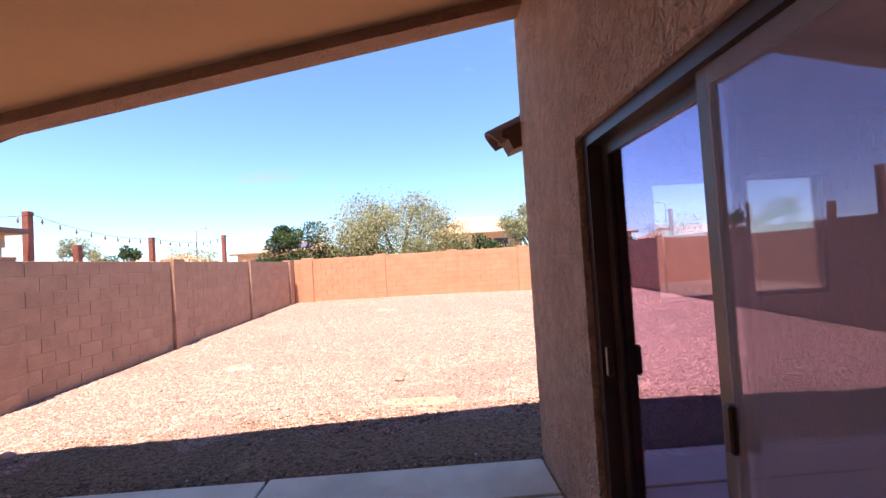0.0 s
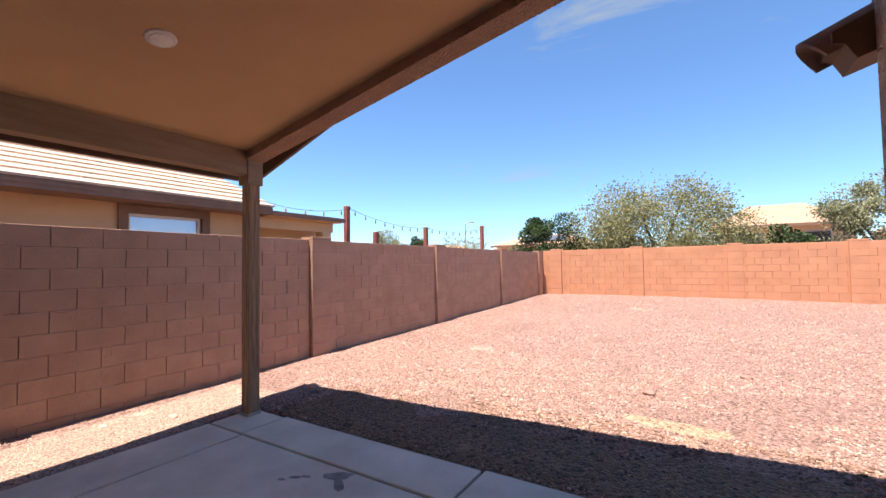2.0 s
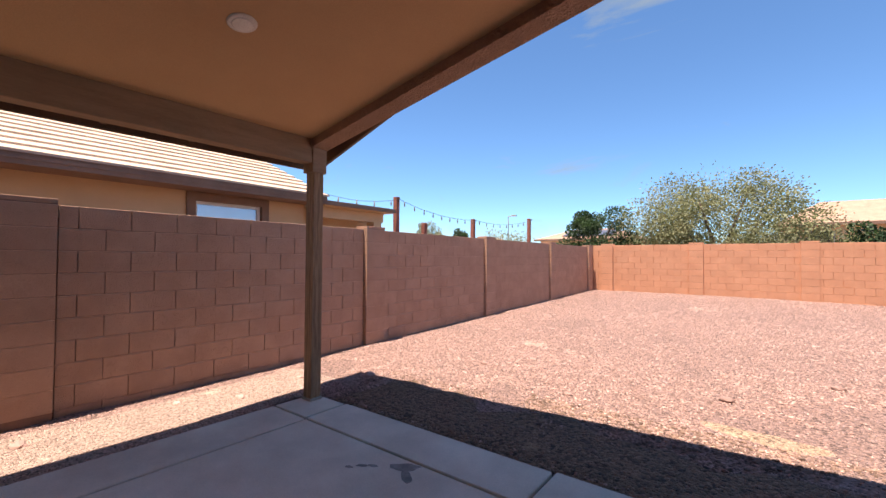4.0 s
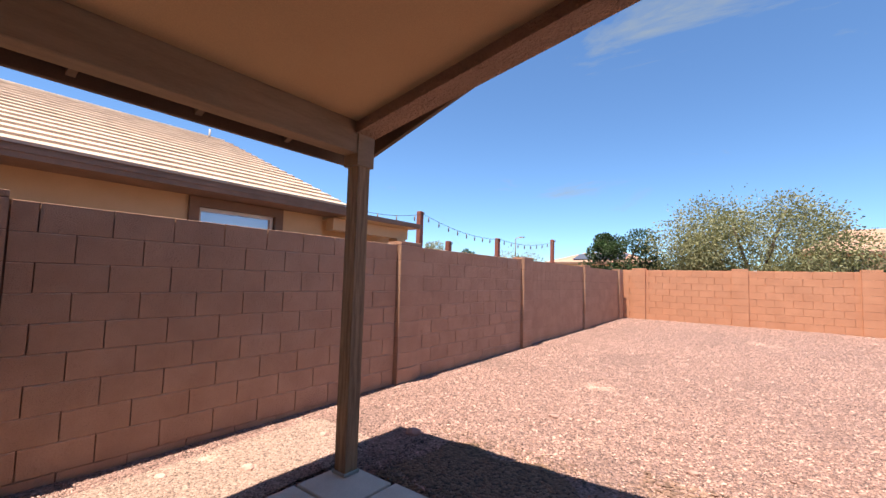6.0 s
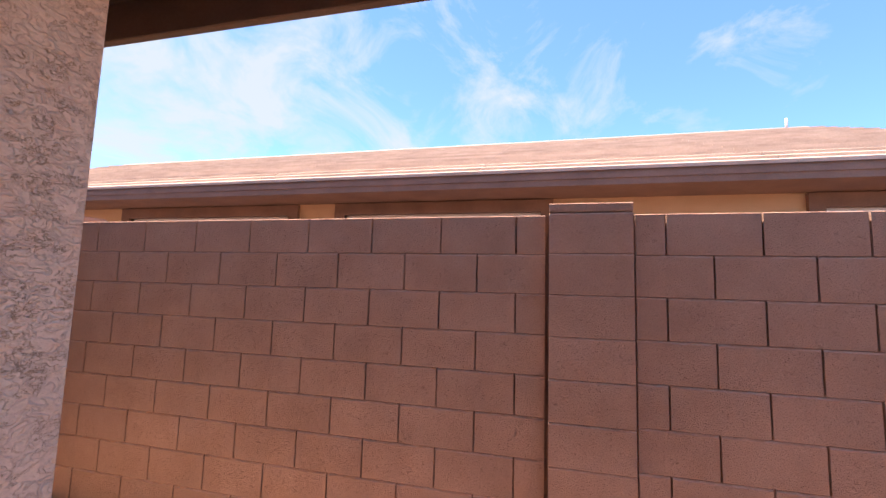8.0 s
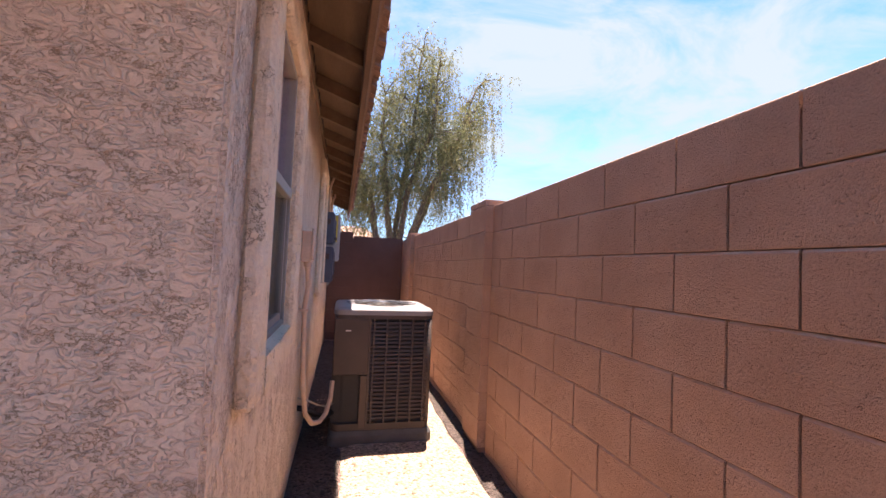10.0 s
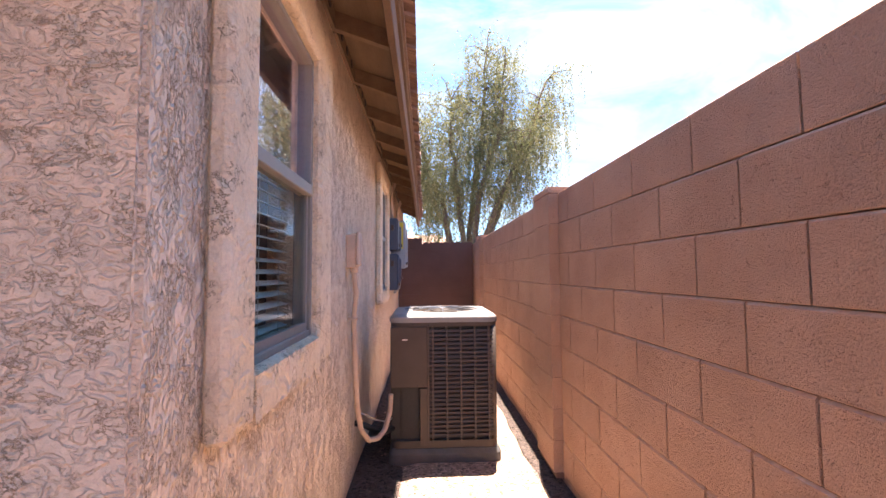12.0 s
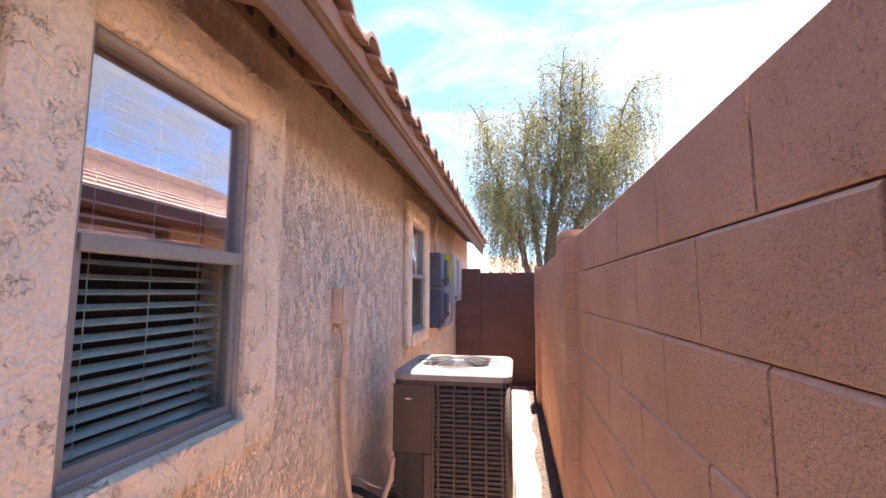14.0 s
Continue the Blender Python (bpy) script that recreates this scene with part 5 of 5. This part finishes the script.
shrub((-21.2, 30, 0.2), 1.2, 1.2, 4.1, 0.4, LEAF_DARK, 4500, 0.14, "green bush far behind the fence", "shrub", seed=15)
shrub((-16.3, 31, 0.2), 3.3, 1.6, 3.6, 0.4, LEAF_OLIVE, 9000, 0.13, "dry olive bushes far behind the fence", "shrub", seed=16, airy=0.8)


def willow(at, seed):
    rng = random.Random(seed)
    t = thing("tree", at, "tall weeping tree with hanging pale green fronds", "tree")
    at = Vector(at)
    bm = bmesh.new()
    tips = []
    limbs = [((0, 0, 0), (0.7, 0.1, 3.4), (1.5, 0.1, 5.6), (2.1, 0.0, 7.9)), ((0, 0, 0), (-0.3, 0.0, 3.8), (-0.7, 0.0, 6.8), (-0.9, 0.1, 9.7)),
             ((0, 0, 0), (-0.5, 0.5, 4.2), (-1.4, 0.6, 7.0), (-1.5, 0.5, 9.0)), ((0, 0, 0), (-1.3, -0.3, 3.6), (-2.5, -0.2, 6.2), (-3.2, -0.1, 8.7)), ((0, 0, 0), (0.6, -0.6, 3.0), (1.3, -0.8, 4.6), (1.8, -0.8, 5.6)),
             ((0, 0, 0), (-1.0, 0.4, 3.5), (-2.0, 0.6, 5.6), (-2.5, 0.5, 6.9)), ((0, 0, 0), (0.2, 0.3, 3.6), (0.5, 0.5, 6.0), (0.5, 0.5, 7.7))]
    for limb in limbs:
        pts = [at + Vector(p) for p in limb]
        fine = []
        for a, b in zip(pts, pts[1:]):
            for k in range(4):
                fine.append(a.lerp(b, k / 4) + Vector((rng.uniform(-0.08, 0.08), rng.uniform(-0.08, 0.08), 0)))
        fine.append(pts[-1])
        n = len(fine)
        tube(bm, fine, [0.115 * (1 - i / n) + 0.02 for i in range(n)], 8)
        for i in range(5, n):
            for k in range(3):
                a = rng.uniform(0, 6.283)
                tip = fine[i] + Vector((math.cos(a) * rng.uniform(0.35, 1.25), math.sin(a) * rng.uniform(0.4, 1.2), rng.uniform(0.0, 0.7)))
                tube(bm, [fine[i], fine[i].lerp(tip, 0.5) + Vector((0, 0, 0.15)), tip], [0.03, 0.018, 0.008], 5)
                tips.append((fine[i], tip))
    part("trunk", bm, BARK, t)
    vs, fs = [], []
    for a, b in tips:
        for s in range(27):
            p = a.lerp(b, rng.uniform(0.3, 1.05)) + Vector((rng.gauss(0, 0.3), rng.gauss(0, 0.3), rng.gauss(0, 0.15)))
            length = 0.4 + 2.9 * rng.random() ** 1.5
            steps_, ux, uy, rise = int(length / 0.065), rng.uniform(-0.6, 0.6), rng.uniform(-0.6, 0.6), rng.uniform(0.0, 0.9)
            for k in range(steps_):
                sink = min(1.0, k / 9)
                p = p + Vector((ux * (1 - 0.85 * sink), uy * (1 - 0.85 * sink), rise - (1 + rise) * sink)) * 0.065
                leaf_quad(vs, fs, p + Vector((rng.gauss(0, 0.03), rng.gauss(0, 0.03), 0)), Vector((rng.uniform(-0.8, 0.8), rng.uniform(-0.8, 0.8), -0.9)), rng.uniform(0.045, 0.085), rng)
    leaves_part("crown", vs, fs, LEAF_WILLOW, t)


willow((-5.6, -15.0, -0.1), 21)

# ---------------------------------------------------------------- far houses
def far_house(x, y, w, d, h, peak, label, windows=2, turn=0.0, solar=False):
    e = thing("house", (x, y, 0), label, "house", "far houses")
    bm = box(bmesh.new(), x - w / 2, x + w / 2, y - d / 2, y + d / 2, -0.3, h)
    part("wall", bm, NB_STUCCO, e)
    bm = bmesh.new()
    vs = [bm.verts.new((x + sx * (w / 2 + 0.5), y + sy * (d / 2 + 0.5), h)) for sx, sy in ((-1, -1), (1, -1), (1, 1), (-1, 1))]
    r = [bm.verts.new((x - w * 0.22, y, h + peak)), bm.verts.new((x + w * 0.22, y, h + peak))]
    for q in ((vs[0], vs[1], r[1], r[0]), (vs[2], vs[3], r[0], r[1])):
        bm.faces.new(q)
    bm.faces.new((vs[1], vs[2], r[1])), bm.faces.new((vs[3], vs[0], r[0])), bm.faces.new(vs[::-1])
    rf = part("roof", bm, FAR_TILE, e)
    bar("fascia", x - w / 2 - 0.5, x + w / 2 + 0.5, y - d / 2 - 0.56, y - d / 2 - 0.5, h - 0.18, h + 0.02, NB_TRIM, rf)
    if solar:
        pb = bmesh.new()
        s_ = peak / (d / 2 + 0.5)
        ya, yb = y - d / 2 + 0.3, y - d / 2 + 2.4
        za, zb = h + s_ * (ya - (y - d / 2 - 0.5)), h + s_ * (yb - (y - d / 2 - 0.5))
        prism(pb, [(ya, za + 0.08), (yb, zb + 0.08), (yb, zb + 0.14), (ya, za + 0.14)], "x", x - 2.2, x + 2.6)
        part("solar_panel", pb, BOXGREY, rf, "dark solar panels")
    for k in range(windows):
        xc = x - w / 2 + (k + 0.5) * w / windows
        wn_ = bar("window", xc - 0.7, xc + 0.7, y - d / 2 - 0.04, y - d / 2, h - 1.7, h - 0.5, BOXLIGHT, e)
        bar("pane", xc - 0.62, xc + 0.62, y - d / 2 - 0.06, y - d / 2 - 0.041, h - 1.62, h - 0.58, AC_DARK, wn_)
    return e


far_house(4.8, 40, 7.4, 6, 3.8, 1.7, "cream far house with a tan tile roof behind trees")
far_house(-14.1, 45, 9, 7, 3.35, 1.2, "low far house with a brown tile roof and solar panels", solar=True)
far_house(-34, 55, 12, 8, 2.9, 1.5, "low far house with a brown tile roof")
far_house(16, 40, 10, 7, 3.2, 1.6, "low far house with a tan roof")
far_house(-4.0, -26, 4.4, 6, 2.45, 1.2, "tan far house with a gabled roof beyond the side yard")

sl = thing("street_lamp", (-24.9, 46, 0), "slim grey street lamp far behind the houses", "street lamp")
bm = bmesh.new()
tube(bm, [(-24.9, 46, -0.1), (-24.9, 46, 6.2), (-24.9, 46, 6.5), (-24.3, 46, 6.6)], [0.09, 0.06, 0.05, 0.05], 8)
part("pole", bm, PVC, sl)
bar("lamp_head", -24.4, -23.8, 45.85, 46.15, 6.52, 6.66, PVC, sl)

# ---------------------------------------------------------------- loose stones
rng = random.Random(77)
proto = []
for k in range(6):
    bm = bmesh.new()
    bmesh.ops.create_icosphere(bm, subdivisions=1, radius=1.0)
    for v in bm.verts:
        v.co *= rng.uniform(0.65, 1.2)
    proto.append(([v.co.copy() for v in bm.verts], [[v.index for v in f.verts] for f in bm.faces]))
    bm.free()
chips = []
for k in range(6):
    bm = bmesh.new()
    tip = [bm.verts.new(q) for q in ((1, 0, 0), (0, 1, 0), (-1, 0, 0), (0, -1, 0), (0.2, 0.1, 0.9), (0, 0, -0.9))]
    for q in range(4):
        bm.faces.new((tip[q], tip[(q + 1) % 4], tip[4]))
        bm.faces.new((tip[(q + 1) % 4], tip[q], tip[5]))
    for v in bm.verts:
        v.co *= rng.uniform(0.7, 1.25)
    bm.verts.index_update()
    chips.append(([v.co.copy() for v in bm.verts], [[v.index for v in f.verts] for f in bm.faces]))
    bm.free()
vs, fs = [], []


def scatter(n, x0, x1, y0, y1, s0, s1):
    for _ in range(n):
        x, y = rng.uniform(x0, x1), rng.uniform(y0, y1)
        if -3.8 < x < 0.96 and -1.5 < y < 3.16:
            continue
        if (x - 0.25) ** 2 / 0.5 + (y - 4.75) ** 2 / 0.10 < 1 and rng.random() < 0.8 or (noise.noise((x * 0.8, y * 0.8, 9)) > 0.33 and rng.random() < 0.75):
            continue
        if y < 3.1 and x > SW:
            continue
        if x > 0.9 and y < 3.2:
            continue
        s = 0.85 * rng.uniform(s0, s1) * (0.7 + 0.6 * rng.random() ** 4)
        c = Vector((x, y, lie(x, y) + noise.noise((x * 0.9, y * 0.9, 0)) * 0.012 + noise.noise((x * 3.1, y * 3.1, 4)) * 0.007 + 0.15 * s))
        a = rng.uniform(0, 6.283)
        ca, sa = math.cos(a), math.sin(a)
        pv, pf = (proto if s > 0.021 else chips)[rng.randrange(6)]
        n0 = len(vs)
        vs.extend([(c.x + s * (ca * v.x - sa * v.y), c.y + s * (sa * v.x + ca * v.y) * 0.8, c.z + s * 0.6 * v.z) for v in pv])
        fs.extend([[n0 + i for i in f] for f in pf])


scatter(56000, -4.98, 4.5, 3.05, 6.5, 0.007, 0.020)
scatter(38000, -4.98, 6.0, 6.5, 11, 0.009, 0.022)
scatter(14000, -4.98, 6.0, 11, 16, 0.012, 0.027)
scatter(7000, -4.98, -3.72, -0.3, 3.1, 0.005, 0.017)
scatter(2500, -4.98, -3.68, -7, -0.3, 0.004, 0.009)
scatter(3500, -4.98, -4.84, -7, 1.0, 0.006, 0.014)
scatter(2500, -4.0, -3.69, -4.5, -0.3, 0.006, 0.016)
me = bpy.data.meshes.new("gravel")
me.from_pydata(vs, [], fs)
me.materials.append(STONE)
tagged(new("gravel", me), "loose pinkish gravel stones on the yard", "gravel", kind="stuff")
vs, fs = [], []
scatter(3000, -3.6, -1.6, 3.14, 4.2, 0.007, 0.022)
scatter(9000, -1.9, 3.0, 3.3, 4.4, 0.010, 0.028)
me = bpy.data.meshes.new("dark_gravel")
me.from_pydata(vs, [], fs)
me.materials.append(STONE_DARK)
tagged(new("dark_gravel", me), "dark brown stones on the dirt beside the patio", "gravel", kind="stuff")
for x, y, s in ((-4.45, 1.0, 0.055), (-4.2, 2.55, 0.045), (-3.72, 3.85, 0.06), (-0.3, 5.35, 0.05), (-4.3, 3.3, 0.04), (-2.9, 5.1, 0.04), (0.6, 6.4, 0.05), (-4.5, 0.35, 0.045), (-4.55, 2.1, 0.035), (-1.6, 4.6, 0.035)):
    bm = bmesh.new()
    bmesh.ops.create_icosphere(bm, subdivisions=2, radius=1.0)
    for v in bm.verts:
        v.co = Vector((v.co.x * s * 1.3, v.co.y * s, v.co.z * s * 0.6)) * (1 + 0.35 * noise.noise(v.co * 1.7 + Vector((x, y, 0))))
    o = part("rock", bm, STONE)
    o.location = (x, y, lie(x, y) + s * 0.3)
    tagged(o, "pale fist-sized rock lying on the gravel", "rock", "rocks on the gravel")
